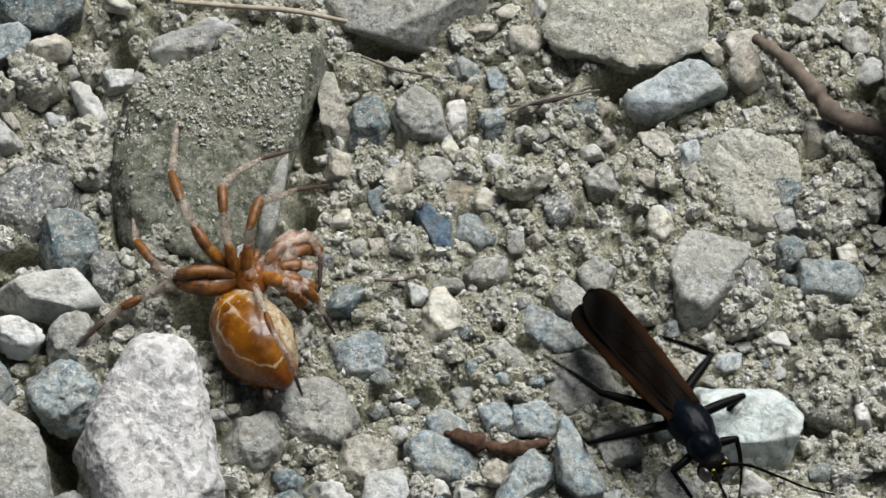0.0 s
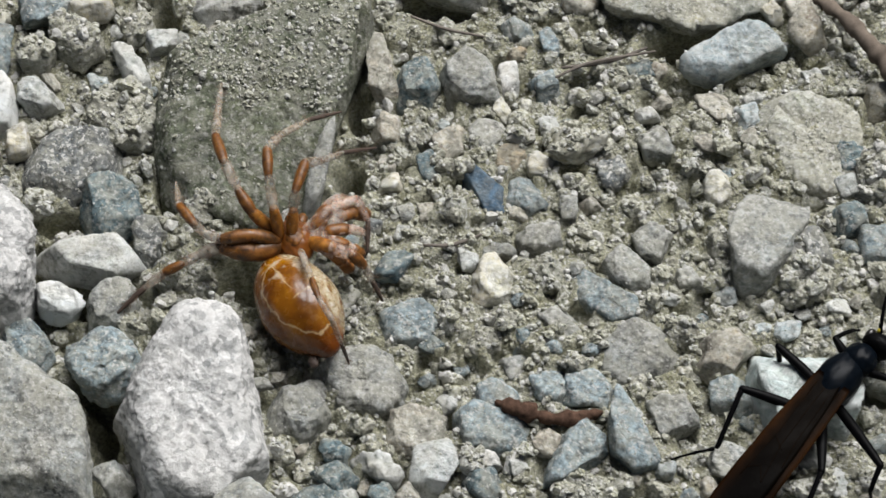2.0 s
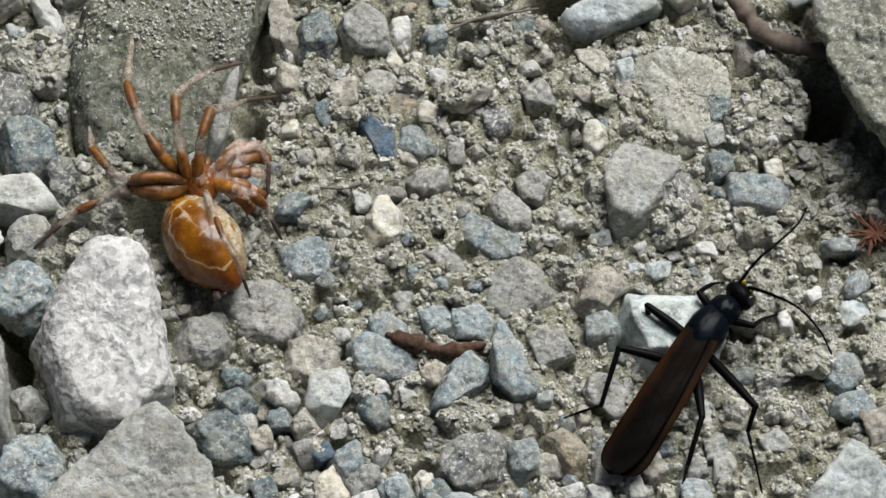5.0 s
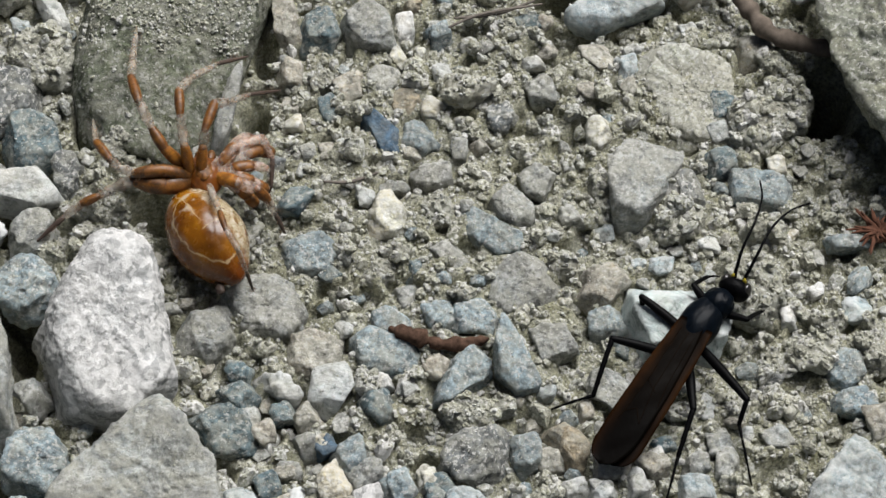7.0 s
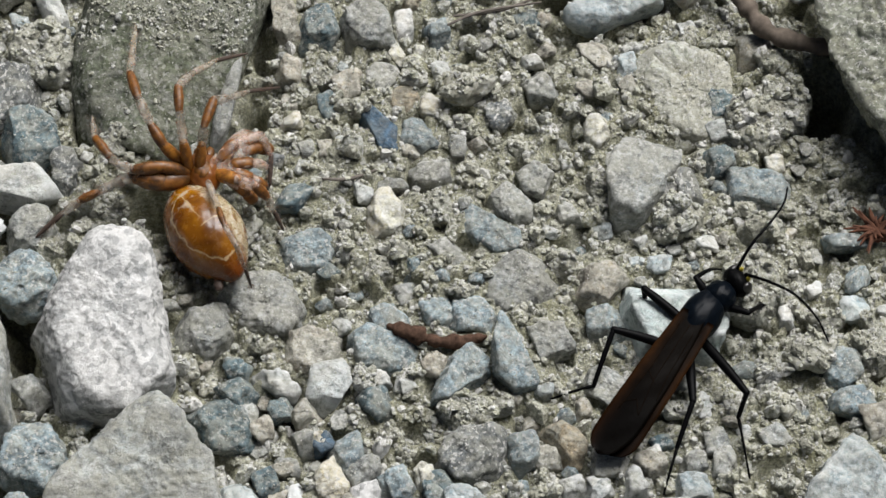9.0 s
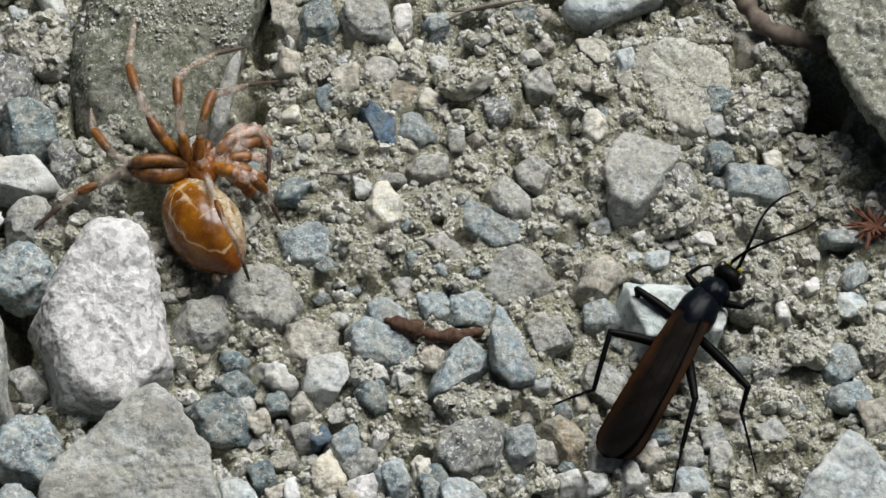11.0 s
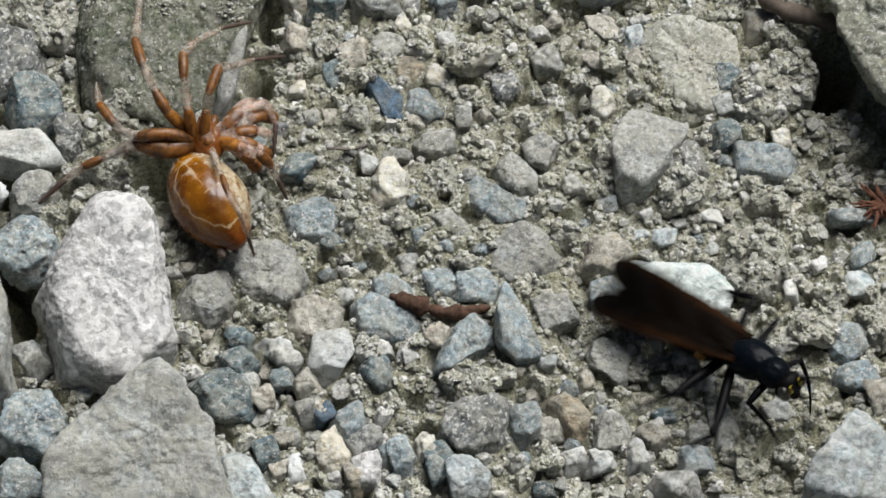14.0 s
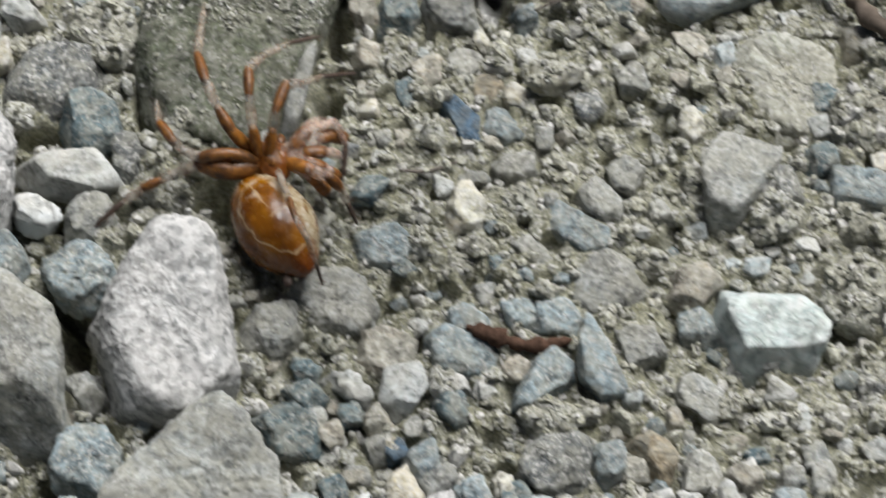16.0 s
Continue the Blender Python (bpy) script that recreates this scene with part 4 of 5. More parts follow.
stone("slate", -15.7, -25.2, 1.5, ((-65, 0.86), (37, 0.79), (121, 0.87), (-147, 0.80)), 149, 1.0, 14)
stone("beige", -14.4, -27.3, 1.7, ((-80, 0.86), (-8, 0.66), (114, 0.80), (-164, 0.75)), 150, 1.0, 14)
stone("brown", -7.7, -27.8, 1.5, ((-69, 0.91), (20, 0.59), (116, 0.91), (-159, 0.59)), 151, 1.0, 14, "small tan pebble half buried in grit")
stone("cream", -1.6, -24.5, 1.5, ((-62, 0.85), (11, 0.72), (121, 0.83), (-167, 0.72)), 152, 1.0, 14)
stone("blue", -4.5, -25.4, 1.5, ((-85, 0.94), (-3, 1.07), (102, 0.94), (-159, 1.07)), 153, 1.0, 14)
stone("slate", -0.4, -26.9, 1.9, ((-51, 1.07), (17, 0.89), (98, 1.16), (-167, 0.87)), 154, 1.0, 14)
stone("grey", -7.0, -24.1, 1.7, ((-64, 1.22), (13, 1.55), (109, 1.22), (-145, 1.53)), 155, 1.0, 14)
stone("granite", -6.7, -27.0, 1.7, ((-89, 1.52), (9, 1.22), (103, 1.54), (-168, 1.22)), 156, 1.0, 14)
stone("crust", 23.3, 17.1, 1.5, ((-129, 4.53), (-69, 5.59), (-8, 4.24), (34, 4.10), (85, 4.84), (119, 5.35), (-165, 3.79)), 157, 1.9, 10, "flat crust of pale grey-green soil", slope=(6, -90))
stone("soilclod", 29.8, 13.1, 2.2, ((-115, 3.23), (-67, 2.98), (4, 3.21), (67, 3.31), (129, 2.88), (177, 2.92)), 158, 2.0, 8)
stone("beige", 29.8, 21.9, 1.9, ((-86, 1.51), (-23, 1.56), (47, 1.33), (105, 1.59), (-167, 1.50)), 159, 0.6, 12, "brown pebble at the edge of a dark hollow")
stone("grey", -20.2, 14.5, 3.7, ((-125, 4.61), (-22, 1.17), (-8, 0.62), (156, 1.07), (163, 0.47), (164, 0.46)), 160, 0.5, 24, "thin pale flake split along a slab edge", slope=(13, -100))
stone("darkgrit", -35.0, 7.8, 1.7, ((-172, 1.35), (-123, 1.62), (-40, 1.45), (18, 1.48), (82, 1.81)), 201, 1.5, 12)
stone("soilclod", -30.8, 3.1, 1.6, ((-172, 1.77), (-111, 1.28), (-67, 1.12), (31, 1.38), (107, 1.00)), 202, 1.8, 8)
stone("bluepale", -40.2, 24.4, 1.4, ((-165, 0.77), (-82, 0.59), (17, 0.81), (90, 0.68)), 203, 1.0, 14)
stone("brown", -2.9, 27.1, 1.3, ((-161, 0.63), (-94, 0.40), (-10, 0.72), (90, 0.45)), 204, 1.0, 14)
stone("cream", -2.2, 21.5, 1.1, ((-96, 0.48), (-13, 0.43), (83, 0.45), (177, 0.51)), 205, 1.0, 14)
stone("pale", -0.1, 19.1, 1.3, ((-171, 0.78), (-121, 0.77), (-53, 0.63), (24, 0.76), (100, 0.76)), 206, 1.0, 14)
stone("darkgrit", 5.4, 14.4, 1.6, ((-166, 1.30), (-94, 1.45), (-36, 1.13), (26, 1.45), (108, 1.13)), 207, 2.0, 10)
stone("slate", 8.0, 25.1, 1.4, ((-147, 1.10), (-73, 0.86), (13, 1.26), (111, 0.64)), 208, 1.2, 14)
stone("grey", 9.2, 17.6, 1.6, ((-155, 1.37), (-87, 1.46), (9, 1.36), (39, 1.17), (125, 1.06)), 209, 1.4, 12)
stone("pale", 8.7, 20.4, 1.2, ((-153, 0.77), (-79, 0.50), (30, 0.78), (98, 0.54)), 210, 1.0, 14)
stone("beige", 3.5, 11.1, 1.2, ((-157, 0.51), (-51, 0.54), (33, 0.53), (121, 0.68)), 211, 1.0, 14)
stone("soilclod", 30.0, 1.7, 1.6, ((-106, 1.30), (-68, 1.06), (34, 1.87), (98, 1.07), (177, 2.33)), 212, 1.8, 8)
stone("blue", 37.8, 0.3, 1.5, ((-151, 1.62), (-83, 0.67), (52, 1.11), (88, 0.78)), 213, 1.0, 12)
stone("slate", -18.5, -13.5, 1.6, ((-151, 1.12), (-98, 0.87), (-21, 1.24), (63, 0.84), (123, 0.94)), 214, 1.2, 14)
stone("cream", 6.7, -16.6, 1.0, ((-172, 0.50), (-100, 0.35), (-12, 0.48), (84, 0.37)), 215, 1.0, 14)
stone("pale", 11.8, -25.6, 1.5, ((-163, 1.08), (-73, 0.69), (24, 1.06), (102, 0.80)), 216, 1.0, 14)
stone("grey", 25.5, -23.1, 1.5, ((-107, 1.33), (-37, 0.92), (17, 1.11), (105, 1.18), (178, 1.12)), 217, 1.0, 14)
stone("soilclod", 10.9, -1.9, 1.4, ((-156, 1.63), (-93, 1.31), (-47, 1.64), (46, 1.31), (103, 1.21)), 218, 1.8, 8)
stone("soilclod", 35.3, -8.5, 1.6, ((-164, 1.58), (-100, 1.17), (-31, 1.24), (71, 1.16), (114, 1.28)), 219, 1.8, 8)
stone("grey", -25.0, -6.9, 1.3, ((-149, 0.72), (-70, 0.50), (28, 0.80), (106, 0.52)), 220, 1.0, 12)
stone("beige", -23.4, -6.2, 1.2, ((-177, 0.68), (-94, 0.49), (-7, 0.65), (83, 0.44)), 221, 1.0, 12)
stone("blue", -37.4, -29.5, 3.0, ((-168, 1.90), (-77, 1.82), (0, 2.33), (48, 1.98), (95, 2.16)), 222, 1.4, 12, "speckled blue-grey stone below a mottled one")
stone("beige", -14.0, -24.1, 1.6, ((-125, 0.80), (-77, 0.54), (19, 1.30), (88, 0.62), (161, 1.39)), 223, 1.0, 12)
stone("beige", -7.9, -27.6, 1.5, ((-156, 0.63), (-63, 0.86), (33, 0.56), (115, 0.98)), 224, 1.0, 14)
stone("pale", -9.6, -27.8, 1.4, ((-153, 0.53), (-70, 0.53), (22, 0.62), (103, 0.55)), 225, 1.0, 14)
stone("grey", 15.3, -22.9, 1.7, ((-179, 1.51), (-79, 1.55), (-13, 1.44), (33, 1.43), (93, 1.82)), 226, 1.0, 14)
stone("beige", 18.8, -23.4, 1.9, ((-133, 0.87), (-78, 1.07), (19, 1.23), (91, 1.10), (166, 1.57)), 227, 0.8, 12)
stone("pale", 20.8, -28.2, 2.3, ((-149, 1.54), (-97, 1.10), (-54, 1.37), (18, 1.99), (91, 1.17), (112, 1.34)), 228, 0.8, 12)
stone("pale", 14.1, -25.7, 1.6, ((-156, 0.66), (-62, 0.64), (16, 0.88), (100, 0.76)), 229, 1.0, 12)
stone("pale", 17.3, -24.3, 1.5, ((-147, 0.54), (-75, 0.56), (38, 0.50), (105, 0.59)), 230, 1.0, 12)
stone("slate", 9.2, -28.9, 1.7, ((-180, 0.98), (-85, 0.71), (15, 0.79), (84, 0.69)), 231, 1.0, 14)
stone("cream", 5.1, -29.4, 1.3, ((-179, 0.67), (-86, 0.39), (-13, 0.55), (91, 0.43)), 232, 1.0, 14)
stone("beige", 3.0, 32.9, 1.7, ((-171, 1.68), (-98, 1.22), (-49, 1.34), (37, 1.27), (109, 1.04)), 233, 0.8, 8, "rounded pinkish-beige pebble in soil")
stone("white", 4.2, 36.5, 1.6, ((-163, 0.42), (-57, 0.75), (15, 0.53), (103, 0.89)), 234, 0.6, 14)
stone("cream", 19.9, 31.7, 1.4, ((-142, 0.66), (-61, 0.66), (38, 0.66), (119, 0.66)), 235, 1.0, 14)
stone("grey", -14.3, 19.5, 1.4, ((-176, 0.80), (-86, 1.34), (4, 0.80), (75, 1.12)), 236, 1.2, 14)
stone("pale", 21.5, -11.8, 1.5, ((-177, 0.95), (-84, 0.72), (-43, 0.70), (41, 0.74), (109, 0.70)), 237, 1.2, 12)
stone("soilclod", -5.9, -3.3, 1.4, ((-158, 1.32), (-93, 1.04), (-41, 1.10), (54, 1.02), (112, 0.90)), 238, 1.8, 8)
stone("beige", -10.9, 10.5, 1.2, ((-169, 0.73), (-80, 0.80), (5, 0.80), (102, 0.74)), 239, 1.2, 12)
stone("grey", -4.8, 6.4, 1.2, ((-148, 1.24), (-90, 0.59), (-29, 1.40), (66, 0.73), (98, 0.51)), 240, 1.2, 12)
stone("soilclod", 2.3, 13.1, 1.3, ((-156, 0.90), (-75, 0.83), (19, 1.09), (97, 0.90)), 241, 1.8, 8)
stone("grey", 11.7, 3.3, 1.4, ((-152, 0.92), (-76, 0.78), (28, 0.93), (104, 0.78)), 242, 1.2, 12)
stone("soilclod", 14.4, 6.9, 1.6, ((-175, 0.72), (-71, 1.10), (8, 0.69), (101, 1.26)), 243, 1.8, 8)
stone("pale", 23.5, 24.1, 1.3, ((-154, 0.82), (-65, 0.66), (34, 0.89), (102, 0.82)), 244, 1.0, 12)
stone("pale", 18.0, 21.8, 1.2, ((-156, 0.71), (-81, 0.47), (30, 0.64), (99, 0.48)), 245, 1.0, 12)


# ---- loose pebbles ----
def build_pebbles():
    rng = np.random.default_rng(77)
    kinds = ["grey", "blue", "soilclod", "beige", "pale", "soilclod", "grey", "slate", "soilclod", "darkgrit", "bluepale", "cream", "soilclod", "beige", "pale", "blue", "soilclod", "grey"]
    meshes = []
    for k, kind in enumerate(kinds):
        normals, dists = [], []
        for _ in range(11):
            n = rng.normal(size=3)
            n /= np.linalg.norm(n)
            normals.append(n)
            dists.append(rng.uniform(0.75, 1.1) * (0.75 if abs(n[2]) > 0.6 else 1.0))
        for n in np.vstack([np.eye(3), -np.eye(3)]):
            normals.append(n)
            dists.append(1.15 if abs(n[2]) < 0.5 else 0.85)
        dirs, faces, r = faceted(4, normals, dists, 36 if kind != "soilclod" else 12, 0.12, k)
        p = dirs * r[:, None] + 31.0 * k
        r = r + (0.26 if kind == "soilclod" else 0.07) * fbm(p, 0.6, 3, 300 + k, 0.6)
        meshes.append((kind, numpy_mesh("pebble", dirs * r[:, None] * MM, faces, ROCKS[kind])))
    made, tries = [], 0
    while len(made) < 290 and tries < 9000:
        tries += 1
        x, y = rng.uniform(-55, 46), rng.uniform(-34, 42)
        size = 0.75 + min(1.3, rng.exponential(0.42))
        if (x < LOW_SIDE[0] or y > 6) and rng.uniform() < 0.6:
            continue
        if any(((x - h[0]) / (r1 + 1)) ** 2 + ((y - h[1]) / (r2 + 1)) ** 2 < 1 for h, r1, r2, _ in HOLLOWS) or math.hypot(x - HOLE[0], y - HOLE[1]) < 5:
            continue
        if any((x - a) ** 2 + (y - b) ** 2 < (s + 0.75 * size) ** 2 for a, b, _, s in FOOTPRINTS) or any((x - a) ** 2 + (y - b) ** 2 < (0.85 * (s + size)) ** 2 for a, b, s in made):
            continue
        made.append((x, y, size))
        kind, me = meshes[int(rng.integers(len(meshes)))]
        if kind != "soilclod":
            size *= 0.75
        ob = new("pebble", me)
        z = float(ground_height(np.array([x]), np.array([y]))[0])
        ob.matrix_world = pose(x * MM, y * MM, (z + size * 0.28) * MM, rng.uniform(-25, 25), rng.uniform(-25, 25), rng.uniform(0, 360)) @ Matrix.Diagonal((size * rng.uniform(0.8, 1.25), size * rng.uniform(0.8, 1.1), size * rng.uniform(0.7, 1.0), 1))
        tagged(ob, LABELS[kind], "pebble", "loose pebbles")


build_pebbles()


# ---- grit: crumbs of soil past counting ----
HOLDS = {"dried_soil_crust": 0.6, "weathered_grey_stone": 0.12, "crusted_soil": 1.0, "gritty_soil": 1.0, "soil_crumbs": 1.0, "lichen_grey_stone": 0.4, "mossy_grey_rock": 0.15, "grey_stone": 0.30, "blue_grey_stone": 0.28, "beige_stone": 0.26, "pale_stone": 0.18, "pale_blue_stone": 0.10, "dark_blue_stone": 0.20, "speckled_dark_stone": 0.40}


SLAB_BARE = (-26.03, 20.39, 4.00)


def settle(x, y, size, rng):
    """Drops crumbs on soil and stones; bare stone keeps few of them, and only small ones."""
    graph = bpy.context.evaluated_depsgraph_get()
    z, keep = np.zeros(len(x)), np.zeros(len(x), dtype=bool)
    luck = rng.uniform(0, 1, len(x))
    for k in range(len(x)):
        hit, place, normal, _, ob, _ = scene.ray_cast(graph, (x[k] * MM, y[k] * MM, 0.05), (0, 0, -1))
        if not hit or normal.z < 0.55:
            continue
        held = HOLDS.get(ob.active_material.name, 0.0)
        if ob.active_material.name == "lichen_grey_stone":
            held = 0.9 if y[k] + 0.15 * x[k] > SLAB_BARE[1] + 0.15 * SLAB_BARE[0] + 1.2 * math.sin(x[k]) else 0.05
        if held < 1.0 and size[k] > (0.30 if ob.active_material.name == "lichen_grey_stone" else 0.11):
            continue
        if luck[k] < held:
            z[k], keep[k] = place.z / MM + 0.2 * size[k], True
    return z, keep


def build_grit():
    rng = np.random.default_rng(5)
    verts, faces, base, beds = [], [], 0, []
    for level, count, lo, spread, cap in ((2, 1500, 0.45, 0.22, 1.05), (2, 8500, 0.20, 0.13, 0.62), (1, 40000, 0.09, 0.06, 0.30), (0, 70000, 0.06, 0.035, 0.15)):
        dirs, tri = sphere_dirs(level)
        shapes = []
        for k in range(24):
            cuts = rng.normal(size=(9, 3))
            cuts = np.vstack([cuts / np.linalg.norm(cuts, axis=1)[:, None], np.eye(3), -np.eye(3)])
            r = faceted(level, cuts, np.concatenate([rng.uniform(0.62, 1.0, 9), np.full(6, 1.1)]), 22)[2]
            r = r * (1.0 + 0.16 * fbm(dirs + 9.0 * k, 0.6, 2, 500 + k)) + rng.uniform(-0.06, 0.06, len(dirs))
            stretch = rng.uniform(0.7, 1.25, 3)
            shapes.append(dirs * r[:, None] * stretch)
        shapes = np.array(shapes)
        x, y = rng.uniform(-56, 46, count), rng.uniform(-33, 42, count)
        size = np.minimum(cap, lo + rng.exponential(spread, count))
        z, keep = settle(x, y, size, rng)
        x, y, z, size = x[keep], y[keep], z[keep], size[keep]
        count = len(x)
        q = rng.normal(size=(count, 4))
        q /= np.linalg.norm(q, axis=1)[:, None]
        w, a, b, c = q.T
        rot = np.stack([1 - 2 * (b * b + c * c), 2 * (a * b - w * c), 2 * (a * c + w * b), 2 * (a * b + w * c), 1 - 2 * (a * a + c * c), 2 * (b * c - w * a), 2 * (a * c - w * b), 2 * (b * c + w * a), 1 - 2 * (a * a + b * b)], axis=1).reshape(-1, 3, 3)
        body = np.einsum("nij,nkj->nki", rot, shapes[rng.integers(0, 24, count)]) * size[:, None, None]
        body += np.stack([x, y, z], axis=1)[:, None, :]
        verts.append(body.reshape(-1, 3))
        faces.append((tri[None] + (np.arange(count) * len(dirs))[:, None, None] + base).reshape(-1, 3))
        base += count * len(dirs)
        if level > 1:
            # the finer crumbs come to rest on the coarser ones
            for old in beds:
                bpy.data.objects.remove(old)
            bpy.context.view_layer.update()
            beds = [new("bed", numpy_mesh("bed", np.vstack(verts) * MM, np.vstack(faces), SOIL_CRUMBS, False))]
            bpy.context.view_layer.update()
    for old in beds:
        bpy.data.objects.remove(old)
    me = numpy_mesh("grit", np.vstack(verts) * MM, np.vstack(faces), SOIL_CRUMBS, False)
    tagged(new("grit", me), "loose crumbs of pale soil and fine grit", "grit", kind="stuff")


build_grit()


# ---- dry plant bits ----
def strand(name, label, category, material, points, radii, sides=8, knobby=0.0):
    """A dry stem or root lying along the points, given in mm."""
    line = smooth_line(points, 16 if knobby else 8)
    rad = np.interp(np.linspace(0, 1, len(line)), np.linspace(0, 1, len(radii)), radii)
    if knobby:
        rad = rad * (1 + knobby * fbm(line * 1.0 + 3.0, 0.9, 2, 9))
    start = line[0].copy()
    v, f = tube_arrays(line - start, rad, sides)
    if knobby:
        v = v + knobby * 0.08 * np.stack([fbm(v + 5.0 * k, 0.55, 3, 70 + k, 0.6) for k in range(3)], axis=1)
    ob = new(name, mesh_of(name, v, f, material))
    ob.location = [c * MM for c in start]
    return tagged(ob, label, category)


strand("twig", "short red-brown twig fragment lying in the grit", "twig", TWIG, [(-4.73, -9.61, 1.70), (-2.26, -10.75, 2.10), (0.31, -11.46, 2.00), (3.90, -10.81, 1.70)], (0.35, 0.78, 0.62, 0.30), 24, 0.9)
strand("root", "brown weathered root reaching into a hollow", "root", ROOT, [(24.11, 31.38, 2.50), (26.53, 28.61, 3.20), (28.93, 25.09, 3.20), (30.86, 22.52, 2.80), (33.92, 21.63, 2.20), (38.04, 21.10, 1.50)], (0.5, 0.7, 0.85, 0.92, 0.9, 0.7), 12, 0.35)
strand("straw", "thin bleached straw stalk lying on stones", "straw", STRAW, [(-29.48, 35.29, 4.50), (-23.73, 34.67, 4.40), (-18.49, 33.76, 4.80), (-13.68, 32.22, 5.20)], (0.22, 0.25, 0.25, 0.2))
strand("dry_stem", "thin grey dry stem lying on the soil", "stem", GREY_STEM, [(-10.97, 6.05, 2.10), (-8.61, 6.18, 1.90), (-6.10, 7.12, 2.00)], (0.12, 0.20, 0.10))
strand("dry_stem", "thin grey dry stem lying on the soil", "stem", GREY_STEM, [(-12.32, 30.39, 2.20), (-9.20, 28.93, 2.20), (-5.83, 28.18, 2.00)], (0.12, 0.16, 0.10))
strand("dry_stem", "thin grey dry stem lying on the soil", "stem", GREY_STEM, [(0.59, 23.65, 2.00), (3.71, 25.15, 2.00), (9.42, 26.30, 2.00)], (0.12, 0.16, 0.10))
strand("dry_stem", "thin grey dry stem lying on the soil", "stem", GREY_STEM, [(1.14, 25.09, 1.40), (5.15, 25.55, 1.50), (8.68, 27.09, 1.40)], (0.12, 0.2, 0.12))


def red_tuft():
    """A torn tuft of dried red-brown leaflets."""
    base = (40.18, 1.23, 0.60)
    thing = tagged(new("dried_tuft"), "torn tuft of dried red-brown leaflets", "plant litter")
    thing.location = [c * MM for c in base]
    rng = np.random.default_rng(4)
    for k in range(26):
        a = radians(rng.uniform(0, 360))
        n = rng.uniform(1.3, 3.0)
        pts = [(rng.uniform(-0.9, 0.9), rng.uniform(-0.9, 0.9), 0.2), (0.5 * n * math.cos(a), 0.5 * n * math.sin(a), 0.9), (n * math.cos(a), n * math.sin(a), rng.uniform(0.4, 1.6))]
        v, f = tube_arrays(smooth_line(pts, 4), np.linspace(0.34, 0.07, 9), 6)
        part("leaflet", mesh_of("leaflet", v, f, RED_LEAF), thing)


red_tuft()

# ---- spider, lying limp ----
spider = tagged(new("spider"), "limp orange-brown orb spider with banded legs, lying on gravel", "spider")


def lump(name, radii, material, parent, at, turn=0.0, label="", profile=None, level=5, dent=0.0, seed=1):
    dirs, faces = sphere_dirs(level)
    v = dirs * np.array(radii)
    if profile is not None:
        k = profile(dirs[:, 1])
        v = v * np.stack([k, np.ones_like(k), k], axis=1)
    if dent:
        v = v * (1 + dent * fbm(dirs * 2.0, 0.8, 2, seed))[:, None]
    ob = part(name, numpy_mesh(name, v * MM, faces, material), parent, label, at)
    ob.rotation_euler = (0, 0, radians(turn))
    return ob


SPIDER_COLOURS = {"f": LEG_FEMUR, "o": LEG_ORANGE, "b": LEG_BROWN, "p": LEG_PALE, "k": LEG_PINK, "d": LEG_DARK}
SEGMENTS = {"f": "femur", "o": "femur", "b": "dark_band", "p": "pale_segment", "k": "pale_segment", "d": "tarsus"}


def spider_leg(joints, colours, rad):
    """A jointed leg: the first segment is the part, the others are its pieces."""
    joints = [np.array(j) for j in joints]
    start = joints[0]
    n = len(joints) - 1
    leg = None
    rng = np.random.default_rng(int(abs(start[0] * 100)) + n)
    fuzz_v, fuzz_f = [], []
    for k in range(n):
        a, b = joints[k] - start, joints[k + 1] - start
        along = np.linspace(0, 1, 6)
        line = a + (b - a) * along[:, None]
        swell = 1 + 0.24 * np.sin(along * np.pi) - 0.12
        v, f = tube_arrays(line, (rad[k] + (rad[k + 1] - rad[k]) * along) * swell, 12)
        # fine bristles
        for _ in range(18):
            t = rng.uniform(0.1, 0.95)
            d = rng.normal(size=3)
            d -= (d @ (b - a)) * (b - a) / max(1e-6, float((b - a) @ (b - a)))
            d /= np.linalg.norm(d)
            p0 = a + (b - a) * t + d * (rad[k] * 0.8)
            p1 = p0 + d * rng.uniform(0.2, 0.45) + (b - a) / np.linalg.norm(b - a) * 0.25
            hv, hf = tube_arrays([p0, (p0 + p1) / 2, p1], (0.026, 0.02, 0.010), 4, False)
            off = len(fuzz_v)
            fuzz_v.extend(hv)
            fuzz_f.extend(tuple(i + off for i in face) for face in hf)
        me = mesh_of("leg_segment", v, f, SPIDER_COLOURS[colours[k]])
        if leg is None:
            leg = part("leg", me, spider, "banded pale and red-brown leg", start)
        else:
            part(SEGMENTS[colours[k]], me, leg)
    tagged(part("bristles", mesh_of("bristles", fuzz_v, fuzz_f, HAIR), leg), "fine brown bristles", kind="stuff")
    return leg


SPIDER_AT = (-21.58, 1.30)
spider_leg([(-2.39, 4.02, 6.00), (-3.97, 4.57, 8.00), (-5.11, 6.14, 9.00), (-6.41, 8.73, 9.80), (-7.23, 11.59, 9.30), (-7.21, 15.42, 7.80), (-7.19, 19.37, 6.20)], "obpbpp", (0.52, 0.54, 0.42, 0.46, 0.42, 0.36, 0.14))
spider_leg([(-1.70, 3.53, 6.00), (-2.08, 4.49, 8.50), (-2.50, 6.97, 10.00), (-2.65, 9.26, 10.50), (-1.68, 11.39, 9.50), (0.65, 14.36, 7.50), (3.31, 16.52, 5.50)], "opbppd", (0.52, 0.46, 0.40, 0.47, 0.34, 0.24, 0.11))
